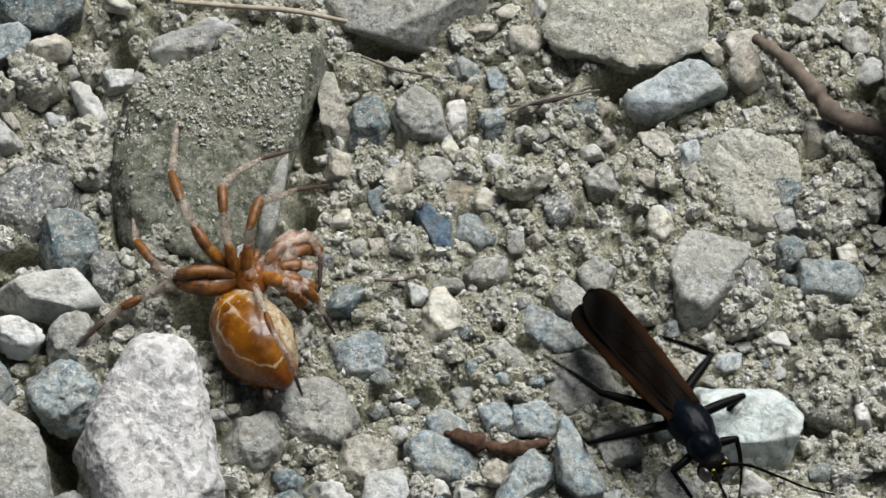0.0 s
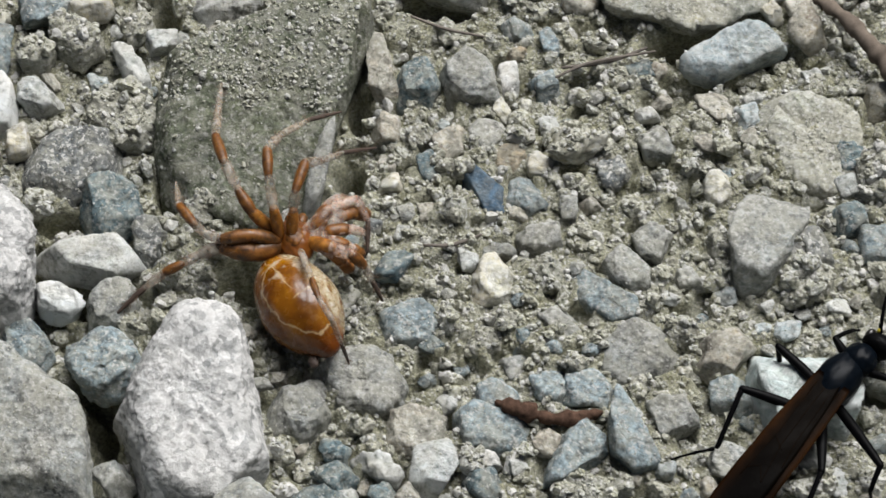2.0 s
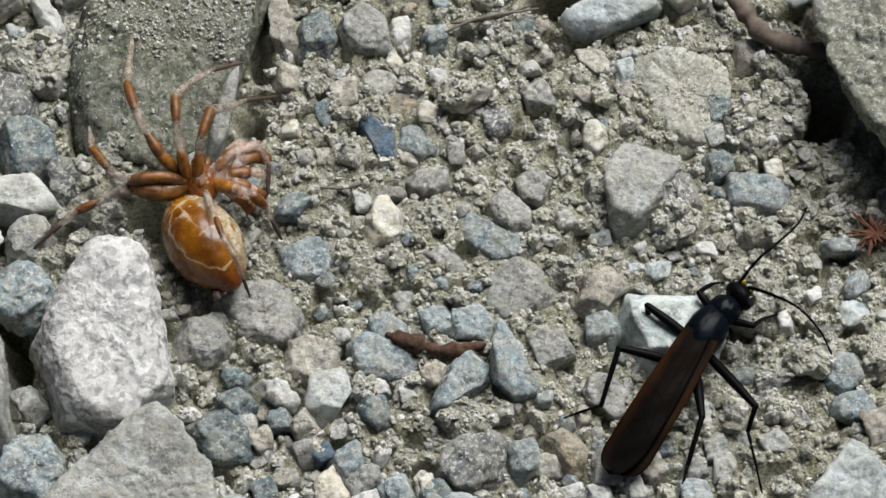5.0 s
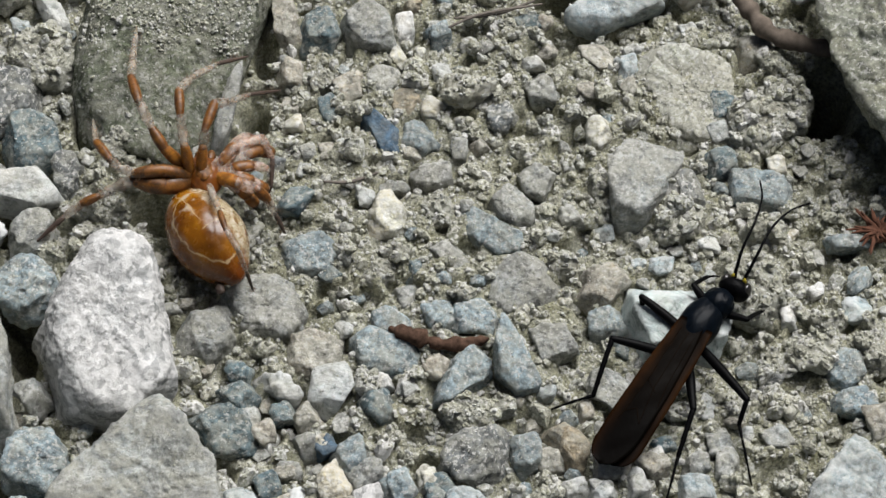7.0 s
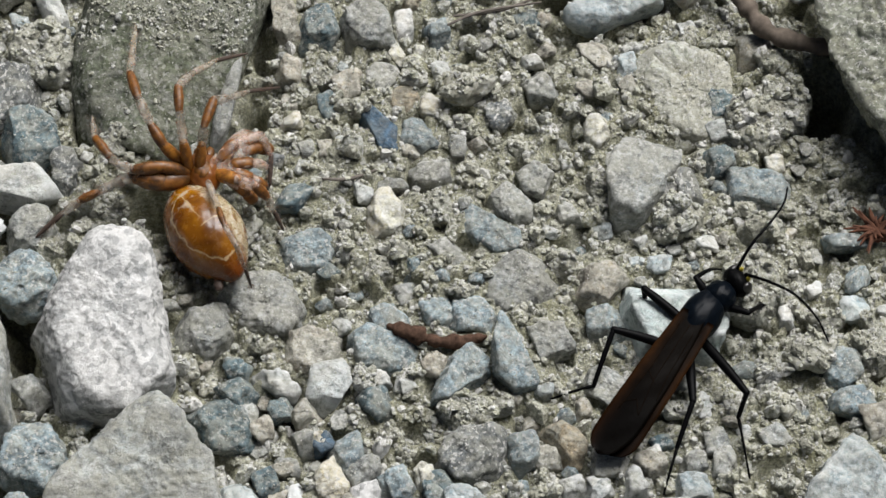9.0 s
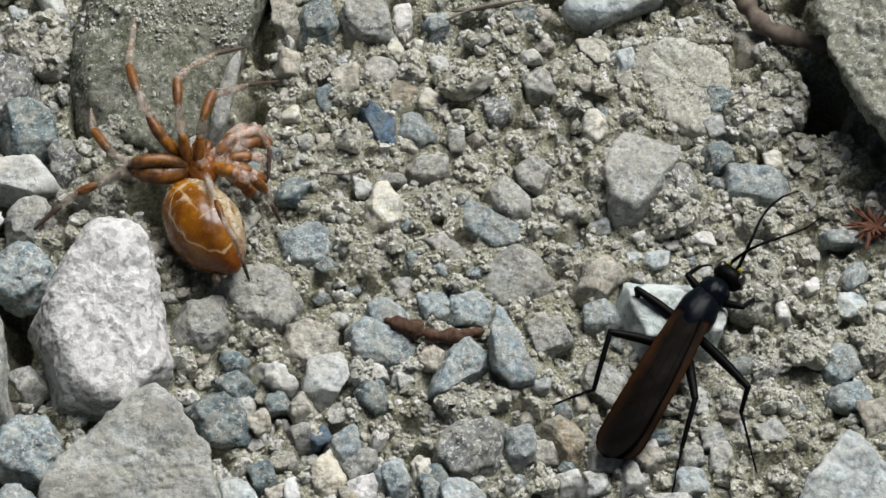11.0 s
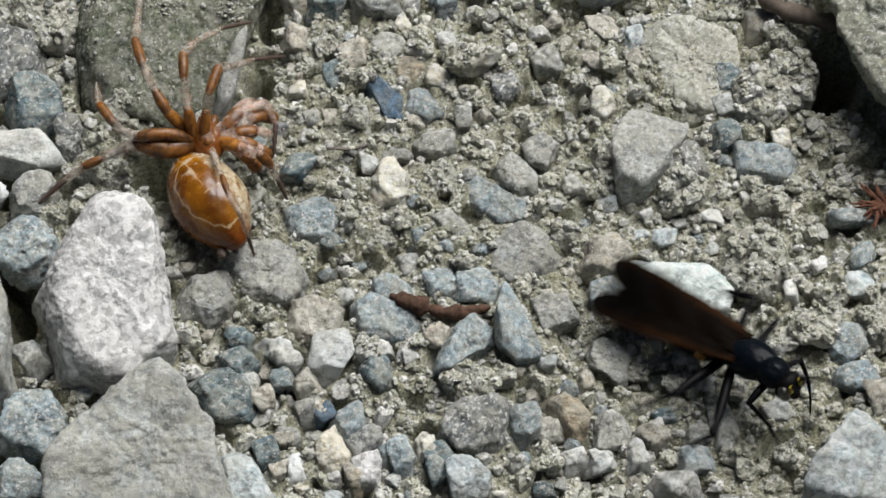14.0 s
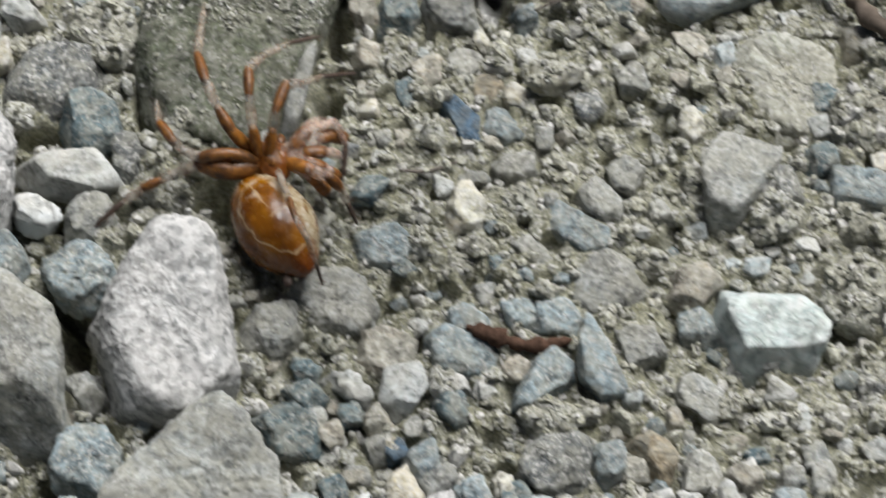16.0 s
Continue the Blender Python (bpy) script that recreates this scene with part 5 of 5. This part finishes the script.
spider_leg([(-0.66, 3.53, 6.00), (-0.45, 4.58, 8.00), (-0.20, 5.69, 9.50), (0.62, 8.23, 10.00), (1.93, 9.43, 8.50), (3.55, 11.89, 6.00), (6.30, 14.38, 3.00)], "opbppd", (0.52, 0.46, 0.40, 0.46, 0.32, 0.22, 0.11))
spider_leg([(-1.74, 3.06, 5.00), (-3.92, 2.18, 5.40), (-6.84, 2.66, 5.60), (-8.74, 2.25, 4.90), (-10.22, 1.77, 4.20), (-11.75, 1.34, 3.60), (-13.50, 0.43, 2.60), (-15.83, -1.15, 1.20)], "ffppbpd", (0.75, 1.00, 0.66, 0.42, 0.40, 0.40, 0.30, 0.14))
spider_leg([(-1.96, 3.16, 5.80), (-4.08, 3.00, 6.80), (-6.68, 2.76, 6.60), (-8.07, 3.44, 6.40), (-9.11, 4.56, 6.30), (-10.42, 6.63, 6.00), (-10.93, 9.69, 5.00)], "ffppbp", (0.55, 0.62, 0.50, 0.36, 0.40, 0.42, 0.12))
spider_leg([(0.19, 3.86, 5.50), (2.42, 5.57, 6.50), (4.82, 7.03, 6.00), (5.81, 5.57, 4.80), (5.71, 3.30, 3.50), (5.10, 2.89, 2.20)], "kkkdd", (0.45, 0.50, 0.46, 0.26, 0.16, 0.10))
spider_leg([(0.60, 3.44, 5.00), (2.75, 2.17, 6.00), (4.59, 1.37, 6.00), (5.54, 0.97, 4.80), (6.17, 0.52, 3.00), (6.96, -0.19, 1.00)], "okbpd", (0.60, 0.62, 0.52, 0.42, 0.26, 0.13))
spider_leg([(0.23, 1.15, 7.00), (1.39, -3.21, 9.40), (1.97, -5.15, 9.70), (3.11, -6.94, 9.00), (3.82, -7.59, 6.00), (4.28, -7.68, 3.00)], "pbppd", (0.34, 0.27, 0.26, 0.27, 0.19, 0.10))
spider.location = (SPIDER_AT[0] * MM, SPIDER_AT[1] * MM, 0)
lump("abdomen", (3.4, 5.5, 3.4), ABDOMEN, spider, (0.15, -2.7, 4.0), 33.0, "glossy amber abdomen with cream lines and a pale flank", lambda v: 1.02 - 0.02 * v - 0.42 * np.maximum(0, -v) ** 2 - 0.06 * np.maximum(0, v) ** 3, 6, 0.02, 3)
lump("cephalothorax", (1.75, 2.1, 1.5), AMBER, spider, (-0.45, 3.6, 4.7), 8.0, "orange-brown head and chest", None, 5, 0.06, 5)
lump("sternum", (0.9, 1.1, 0.6), LEG_BROWN, spider, (-0.45, 3.5, 5.8), 8.0, "", None, 4, 0.08, 6)
lump("jaw", (0.50, 0.8, 0.55), LEG_BROWN, spider, (-0.9, 5.4, 5.0), 10.0, "", None, 4, 0.05, 7)
lump("jaw", (0.50, 0.8, 0.55), LEG_BROWN, spider, (0.1, 5.5, 5.0), -6.0, "", None, 4, 0.05, 8)


def palp(points, thick, *shares):
    """A pinkish folded limb with dark rings, flattened from above."""
    line = smooth_line(points, 6)
    v, f = tube_arrays(line - line[0], thick * np.interp(np.linspace(0, 1, len(line)), (0, 0.5, 1), (0.8, 1.0, 0.5)), 12)
    fan_limb = part("palp", mesh_of("palp", v * np.array((1, 1, 0.7)), f, LEG_PINK), spider, "pinkish translucent folded limb", line[0])
    n = len(line)
    for share in shares:
        if share:
            band = line[int((share - 0.09) * n):int((share + 0.09) * n) + 1] - line[0]
            v, f = tube_arrays(band, np.full(len(band), thick * 0.95), 12)
            part("dark_band", mesh_of("dark_band", v * np.array((1, 1, 0.75)), f, LEG_BROWN), fan_limb)


# extra limbs added beyond the eight legs to fill the fan of folded legs
FOLDED = (((1.02, 3.62), (3.95, 8.04), 0.74), ((1.02, 3.49), (5.39, 6.60), 0.74), ((1.03, 3.37), (5.53, 4.66), 0.62), ((1.03, 3.24), (5.05, 2.74), 0.62), ((1.04, 3.12), (4.13, 1.37), 0.62))
for n, ((x0, y0), (x1, y1), thick) in enumerate(FOLDED):
    bow = 0.35 - 0.12 * n
    palp([(x0, y0, 5.3), (x0 + 0.35 * (x1 - x0), y0 + 0.35 * (y1 - y0) + bow, 6.3 - 0.15 * n), (x0 + 0.75 * (x1 - x0), y0 + 0.75 * (y1 - y0) + bow, 5.6 - 0.2 * n), (x1, y1, 4.2 - 0.2 * n)], thick, (0.30, 0.62, 0.45, 0.52, 0.60)[n], (0.0, 0.92, 0.0, 0.90, 0.93)[n])
lump("spinneret", (0.45, 0.6, 0.4), LEG_DARK, spider, (1.3, -7.7, 3.4), 13.0, "", None, 4, 0.1, 9)

# ---- wasp ----
wasp = tagged(new("wasp"), "black spider wasp with folded smoky brown wings and yellow face marks", "wasp")


def body_lump(name, radii, material, parent, at, label="", profile=None, level=5, dent=0.02, seed=1):
    """As lump, with the long axis along x."""
    dirs, faces = sphere_dirs(level)
    v = dirs * np.array(radii)
    if profile is not None:
        k = profile(dirs[:, 0])
        v = v * np.stack([np.ones_like(k), k, k], axis=1)
    if dent:
        v = v * (1 + dent * fbm(dirs * 2.0, 0.7, 2, seed))[:, None]
    return part(name, numpy_mesh(name, v * MM, faces, material), parent, label, at)


body_lump("thorax", (3.2, 1.9, 1.7), BLUE_BLACK, wasp, (-0.3, 0, 4.3), "blue-black chest", lambda v: 1.0 - 0.16 * v ** 2, 5, 0.03, 21)
body_lump("collar", (1.6, 1.52, 1.35), BLUE_BLACK, wasp, (2.35, -0.35, 4.35), "", None, 5, 0.03, 22)
body_lump("shield", (0.85, 0.85, 0.45), BLUE_BLACK, wasp, (-0.9, 0, 5.45), "", None, 4, 0.03, 23)
body_lump("abdomen", (4.2, 1.55, 1.5), BLACK, wasp, (-6.0, 0, 3.2), "black tapering abdomen", lambda v: (1.0 - 0.25 * v) * (1 - 0.35 * np.maximum(0, v) ** 3), 5, 0.02, 24)
for side in (-1, 1):
    body_lump("side_mark", (0.70, 0.22, 0.50), ORANGE_MARK, wasp, (-5.3, side * 1.34, 3.3), "orange side mark", None, 4, 0.1, 25)
head = body_lump("head", (1.0, 1.5, 1.25), BLACK, wasp, (4.5, -0.85, 4.3), "black head with yellow marks", lambda v: 1.0 - 0.1 * v, 5, 0.02, 26)
for side in (-1, 1):
    body_lump("eye", (0.70, 0.48, 0.88), EYE, head, (0.25, side * 1.06, 0.12), "", None, 4, 0.0, 27)
    body_lump("face_mark", (0.26, 0.20, 0.52), YELLOW, head, (0.74, side * 0.56, 0.68), "yellow face mark", None, 4, 0.1, 28)
body_lump("mouthparts", (0.45, 0.55, 0.5), BLACK, head, (0.65, 0, -0.75), "", None, 4, 0.05, 29)


def antenna(side):
    pts = [(0, 0, 0), (0.5, 0.25 * side, 0.55), (2.2, 0.9 * side, 1.6), (4.8, 1.7 * side, 2.0), (7.2, 3.0 * side, 1.3), (8.8, 4.6 * side, 0.4)]
    line = smooth_line(pts, 8)
    rad = np.interp(np.linspace(0, 1, len(line)), (0, 0.1, 1), (0.20, 0.18, 0.08)) * (1 + 0.12 * np.sin(np.arange(len(line)) * 2.0))
    v, f = tube_arrays(line, rad, 8)
    return part("antenna", mesh_of("antenna", v, f, BLACK), wasp, "thin black curved antenna", (5.3, 0.45 * side - 0.85, 4.95))


ANTENNAE = [antenna(1), antenna(-1)]


def wing(name, side, length, width, lift, at):
    """A folded wing blade with a rounded tip, thickness and raised veins."""
    nu, nv = 40, 13
    u = np.linspace(0, 1, nu)
    lead = width * 0.46 * np.sin(np.pi * np.clip(u * 0.45 + 0.13, 0, 1)) ** 0.40
    trail = width * 0.54 * np.sin(np.pi * np.clip(u * 0.55 + 0.12, 0, 1)) ** 0.5
    tip = np.sqrt(np.clip(1 - np.clip((u - 0.86) / 0.14, 0, 1) ** 2, 0, 1))
    lead, trail = lead * tip, trail * np.sqrt(np.clip(1 - np.clip((u - 0.74) / 0.26, 0, 1) ** 2.2, 0, 1))
    verts, faces = [], []
    for layer in (0.045, -0.045):
        for i in range(nu):
            for j in range(nv):
                w = j / (nv - 1)
                y = side * (lead[i] * (1 - w) - trail[i] * w)
                z = lift * u[i] + 0.35 * math.cos((w - 0.45) * 2.6) * math.sin(np.pi * min(1, u[i] + 0.08)) + 0.05 * math.sin(u[i] * 21 + w * 7) + layer
                verts.append((-length * u[i], y, z))
    m = nu * nv
    for i in range(nu - 1):
        for j in range(nv - 1):
            a = i * nv + j
            faces.append((a, a + 1, a + nv + 1, a + nv))
            faces.append((m + a, m + a + nv, m + a + nv + 1, m + a + 1))
    for i in range(nu - 1):
        for j in (0, nv - 1):
            a = i * nv + j
            faces.append((a, a + nv, m + a + nv, m + a))
    for j in range(nv - 1):
        for i in (0, nu - 1):
            a = i * nv + j
            faces.append((a, a + 1, m + a + 1, m + a))
    blade = part(name, mesh_of(name, verts, faces, WING[side]), wasp, "smoky dark brown wing", at)
    # veins follow the top of the blade
    for path in ([(2, 3), (16, 4), (28, 3)], [(3, 7), (18, 7), (27, 9)], [(26, 3), (24, 6), (27, 9)], [(17, 4), (19, 8)], [(4, 10), (16, 10), (22, 11)]):
        pts = [np.array(verts[i * nv + j]) + (0, 0, 0.03) for i, j in path]
        dense = []
        for p0, p1 in zip(pts[:-1], pts[1:]):
            for s in np.linspace(0, 1, 8, endpoint=False):
                dense.append(p0 + (p1 - p0) * s)
        dense.append(pts[-1])
        dense = np.array(dense)
        grid = np.array(verts[:m])
        for d in dense:
            near = grid[np.argmin((grid[:, 0] - d[0]) ** 2 + (grid[:, 1] - d[1]) ** 2)]
            d[2] = max(d[2], near[2] + 0.02)
        vv, ff = tube_arrays(dense, np.full(len(dense), 0.028), 5, False)
        part("vein", mesh_of("vein", vv, ff, WING_VEIN), blade)
    return blade


WINGS = [wing("wing", 1, 16.0, 3.75, -1.3, (-0.9, 0.28, 5.6)), wing("wing", -1, 15.4, 3.7, -1.5, (-0.9, -0.62, 5.4))]


SHINS = []


def wasp_leg(joints, thick, label):
    joints = [np.array(j, dtype=float) for j in joints]
    start = joints[0]
    leg, shins = None, []
    sharp_v, sharp_f = [], []
    for k, (name, r0, r1) in enumerate((("leg", 1.0, 0.72), ("tibia", 0.62, 0.50), ("tarsus", 0.36, 0.20))):
        a, b = joints[k] - start, joints[k + 1] - start
        s = np.linspace(0, 1, 9)
        line = a + (b - a) * s[:, None]
        line[:, 2] += 0.12 * np.sin(s * np.pi)
        rad = thick * (r0 + (r1 - r0) * s) * (1 + 0.22 * np.sin(s * np.pi) * (k == 0))
        if k == 2:
            rad = rad * (1 + 0.22 * np.sin(s * 16))
        v, f = tube_arrays(line, rad, 10)
        if k > 0:
            # spines
            for t in (0.3, 0.6, 0.95):
                p0 = a + (b - a) * t
                d = np.array((-0.5, 0.5 * np.sign(start[1] or 1), 0.2))
                hv, hf = tube_arrays([p0, p0 + d * 0.4, p0 + d * 0.8], (0.05, 0.04, 0.015), 4, False)
                off = len(sharp_v)
                sharp_v.extend(hv)
                sharp_f.extend(tuple(i + off for i in face) for face in hf)
        me = mesh_of(name, v, f, BLACK)
        if leg is None:
            leg = part(name, me, wasp, label, start)
        else:
            shins.append(part(name, me, leg))
    shins.append(tagged(part("spines", mesh_of("spines", sharp_v, sharp_f, BLACK), leg), "short black spines", kind="stuff"))
    SHINS.append(((joints[1] - start) * MM, shins))
    return leg


LEGS = [
    wasp_leg([(2.2, 0.7, 3.5), (2.8, 2.5, 4.4), (5.0, 2.3, 3.0), (6.8, 1.9, 1.0)], 0.37, "black front leg"),
    wasp_leg([(2.0, -0.7, 3.5), (2.4, -3.4, 4.3), (4.8, -3.4, 2.2), (6.8, -3.9, 0.5)], 0.37, "black front leg"),
    wasp_leg([(-1.2, 1.0, 3.4), (-0.8, 5.8, 4.6), (-1.3, 5.1, 1.8), (-2.2, 4.2, 0.4)], 0.43, "black middle leg"),
    wasp_leg([(-1.8, -1.2, 3.3), (-4.6, -7.6, 4.2), (-6.4, -7.95, 2.7), (-10.1, -11.6, 0.7)], 0.43, "black middle leg"),
    wasp_leg([(-3.6, 1.0, 2.8), (-5.9, 5.8, 4.5), (-10.6, 4.8, 2.0), (-13.3, 7.5, 0.9)], 0.44, "long black hind leg"),
    wasp_leg([(-3.2, -0.6, 3.1), (-7.9, -4.0, 4.0), (-11.8, -4.9, 2.1), (-15.8, -6.1, 0.7)], 0.44, "long black hind leg"),
]

# ---- what moves ----
WASP_ROWS = [
    (0.0, 16.45, -12.40, 2.41, -58, 4),
    (0.1, 16.70, -13.40, 2.41, -51, 4),
    (0.2, 20.31, -15.37, 2.41, -30, 4),
    (0.3, 23.98, -15.29, 1.61, -12, 4),
    (0.4, 27.34, -13.79, 0.81, 3, 4),
    (0.5, 28.20, -9.80, 0.01, 38, 4),
    (0.6, 27.90, -9.40, 0.01, 38, 4),
    (1.0, 24.68, -9.15, 0.01, 50, 4),
    (1.5, 23.97, -9.07, 0.01, 52, 4),
    (2.0, 24.18, -8.97, 0.01, 51, 4),
    (2.5, 24.78, -9.45, 0.01, 50, 4),
    (3.0, 24.86, -9.72, 0.01, 52, 4),
    (3.5, 24.66, -10.45, 0.01, 52, 4),
    (4.0, 24.66, -10.79, 0.01, 55, 4),
    (6.5, 23.45, -9.93, 0.01, 59, 4),
    (7.0, 23.44, -10.23, 0.01, 57, 4),
    (7.5, 23.77, -10.23, 0.01, 56, 4),
    (8.5, 23.59, -10.02, 0.01, 57, 4),
    (9.0, 23.80, -9.60, 0.01, 56, 4),
    (11.5, 23.45, -9.80, 0.01, 61, 4),
    (12.0, 23.40, -9.98, 0.01, 59, 4),
    (12.5, 23.87, -10.48, 0.01, 57, 4),
    (13.0, 23.77, -10.54, 0.01, 56, 4),
    (13.5, 23.02, -11.60, 0.01, 53, 4),
    (13.6, 23.88, -11.35, 0.01, 46, 1),
    (13.7, 24.19, -12.78, 0.81, 37, 1),
    (13.8, 26.81, -17.01, 1.60, -5, 8),
    (13.9, 27.54, -17.98, 2.40, -9, 9),
    (14.0, 28.45, -19.33, 2.40, -37, 16),
    (14.1, 29.12, -20.56, 2.40, -62, 15),
    (14.2, 29.67, -23.12, 3.00, -85, 13),
    (14.3, 28.36, -24.13, 3.05, -100, 16),
    (14.4, 28.62, -25.39, 3.11, -101, 15),
    (14.5, 26.47, -27.52, 5.92, -116, 25),
    (14.6, 25.85, -28.39, 6.68, -118, 27),
    (14.7, 25.44, -29.28, 7.70, -113, 31),
    (14.8, 26.56, -28.85, 7.13, -107, 29),
    (14.9, 27.85, -27.97, 5.98, -103, 25),
    (15.0, 27.97, -27.31, 6.39, -102, 26),
    (15.1, 27.57, -26.84, 5.66, -102, 24),
    (15.2, 26.88, -26.18, 5.99, -105, 25),
    (15.3, 27.68, -25.81, 6.61, -109, 27),
    (15.4, 28.20, -20.81, 4.20, -134, 14),
    (15.5, 27.60, -18.40, 2.58, -159, 5),
    (15.6, 25.60, -15.79, 2.40, -170, 2),
    (15.7, 23.63, -12.36, 0.80, -176, 2),
]


def motions():
    rows = [(t, pose(x * MM, y * MM, z * MM, 0, -p, a)) for t, x, y, z, a, p in WASP_ROWS]
    # it takes off and flies away over the slab
    for t, (x, y, z), turn in ((15.8, (22.52, -7.93, 17.00), -214), (15.9, (12.06, 3.96, 25.00), -221), (16.0, (-9.17, 9.96, 34.00), -221)):
        rows.append((t, pose(x * MM, y * MM, (z - 4.9) * MM, 0, -14, turn)))
    walk(wasp, rows)
    walking = [t / 10 for t in range(0, 8)] + [13.3] + [13.5 + t / 10 for t in range(0, 26)]
    for k, leg in enumerate(LEGS):
        at = leg.location.copy()
        keys = []
        for n, t in enumerate(walking):
            still = t in (0.7, 13.3)
            swing = 0 if still else 11 * math.sin(n * 2.1 + (0, math.pi, math.pi, 0, 0, math.pi)[k])
            rise = np.interp(t, [r[0] for r in WASP_ROWS], [r[5] for r in WASP_ROWS]) if t < 15.75 else 0
            tall = np.interp(t, (0, 0.2, 0.5, 13.6, 13.9, 15.6, 15.75), (1, 1, 0, 0, 1, 1, 0))
            side = 1 if k % 2 == 0 else -1
            swing += (0, -20, 0, 58, 0, 34)[k] * np.interp(t, (13.6, 13.9, 14.15, 14.4, 15.3, 15.5), (0, 1, 1, 0.2, 0.2, 0))
            crouch = np.interp(t, (14.1, 14.4, 15.3, 15.5), (0, 1, 1, 0))
            swing += (0, 0, -20, 8, 28, -14)[k] * crouch
            keys.append((t, Matrix.Translation(at) @ pose(0, 0, 0, -side * (20 * tall + 14 * crouch), rise + (14 * tall if k < 2 else 0), swing)))
        walk(leg, keys)
    # the lower legs fold forward while it stands facing down the slope
    for k, turn in ((2, 75), (3, 95), (5, 20)):
        knee, shins = SHINS[k]
        for ob in shins:
            walk(ob, [(t, Matrix.Translation(knee) @ pose(0, 0, 0, 0, 0, turn * share) @ Matrix.Translation(-Vector(knee))) for t, share in ((0.0, 0), (14.1, 0), (14.2, 0.35), (14.3, 0.7), (14.4, 1), (15.3, 1), (15.4, 0.65), (15.5, 0.3), (15.6, 0), (16.0, 0))])
    sweeps = ((0.0, 10, 0), (0.6, -5, 10), (2.5, 5, 10), (3.0, -19, 1), (3.5, -28, -15), (4.0, -6, -80), (4.2, -10, -70), (6.4, -62, -85), (6.6, -50, -70), (7.0, -10, 21), (7.5, -16, -27), (8.0, 15, -21), (8.5, -6, 12), (9.0, -23, -72), (9.2, -20, -60), (11.4, -62, 24), (11.6, -58, 22), (12.0, -6, -33), (12.5, -42, 31), (13.0, -2, 16), (13.5, -38, 10), (14.0, -15, -10), (14.5, 5, 0), (15.2, -8, 8), (16.0, 0, 0))
    for ob, pick, sign in ((ANTENNAE[0], 1, 1), (ANTENNAE[1], 2, 1)):
        at = ob.location.copy()
        walk(ob, [(row[0], Matrix.Translation(at) @ pose(0, 0, 0, 0, 4 * math.sin(row[0] * 5), sign * row[pick])) for row in sweeps])
    at = head.location.copy()
    walk(head, [(row[0], Matrix.Translation(at) @ pose(0, 0, 0, 0, 8, -36 if row[0] == 8.0 else max(-24, min(16, 0.25 * (row[1] + row[2]))))) for row in sweeps])
    for ob, side in zip(WINGS, (1, -1)):
        at = ob.location.copy()
        walk(ob, [(t, Matrix.Translation(at) @ pose(0, 0, 0, 0, lift, -side * spread)) for t, spread, lift in ((0.0, 1, 0), (0.6, 0, 0), (13.6, 0, 0), (13.7, 2, 2), (13.8, 6, 7), (14.1, 5, 6), (14.4, 1, 0), (15.6, 0, 0), (15.7, 5, 2), (15.8, 70, 50), (15.9, 78, 40), (16.0, 72, 55))])


motions()
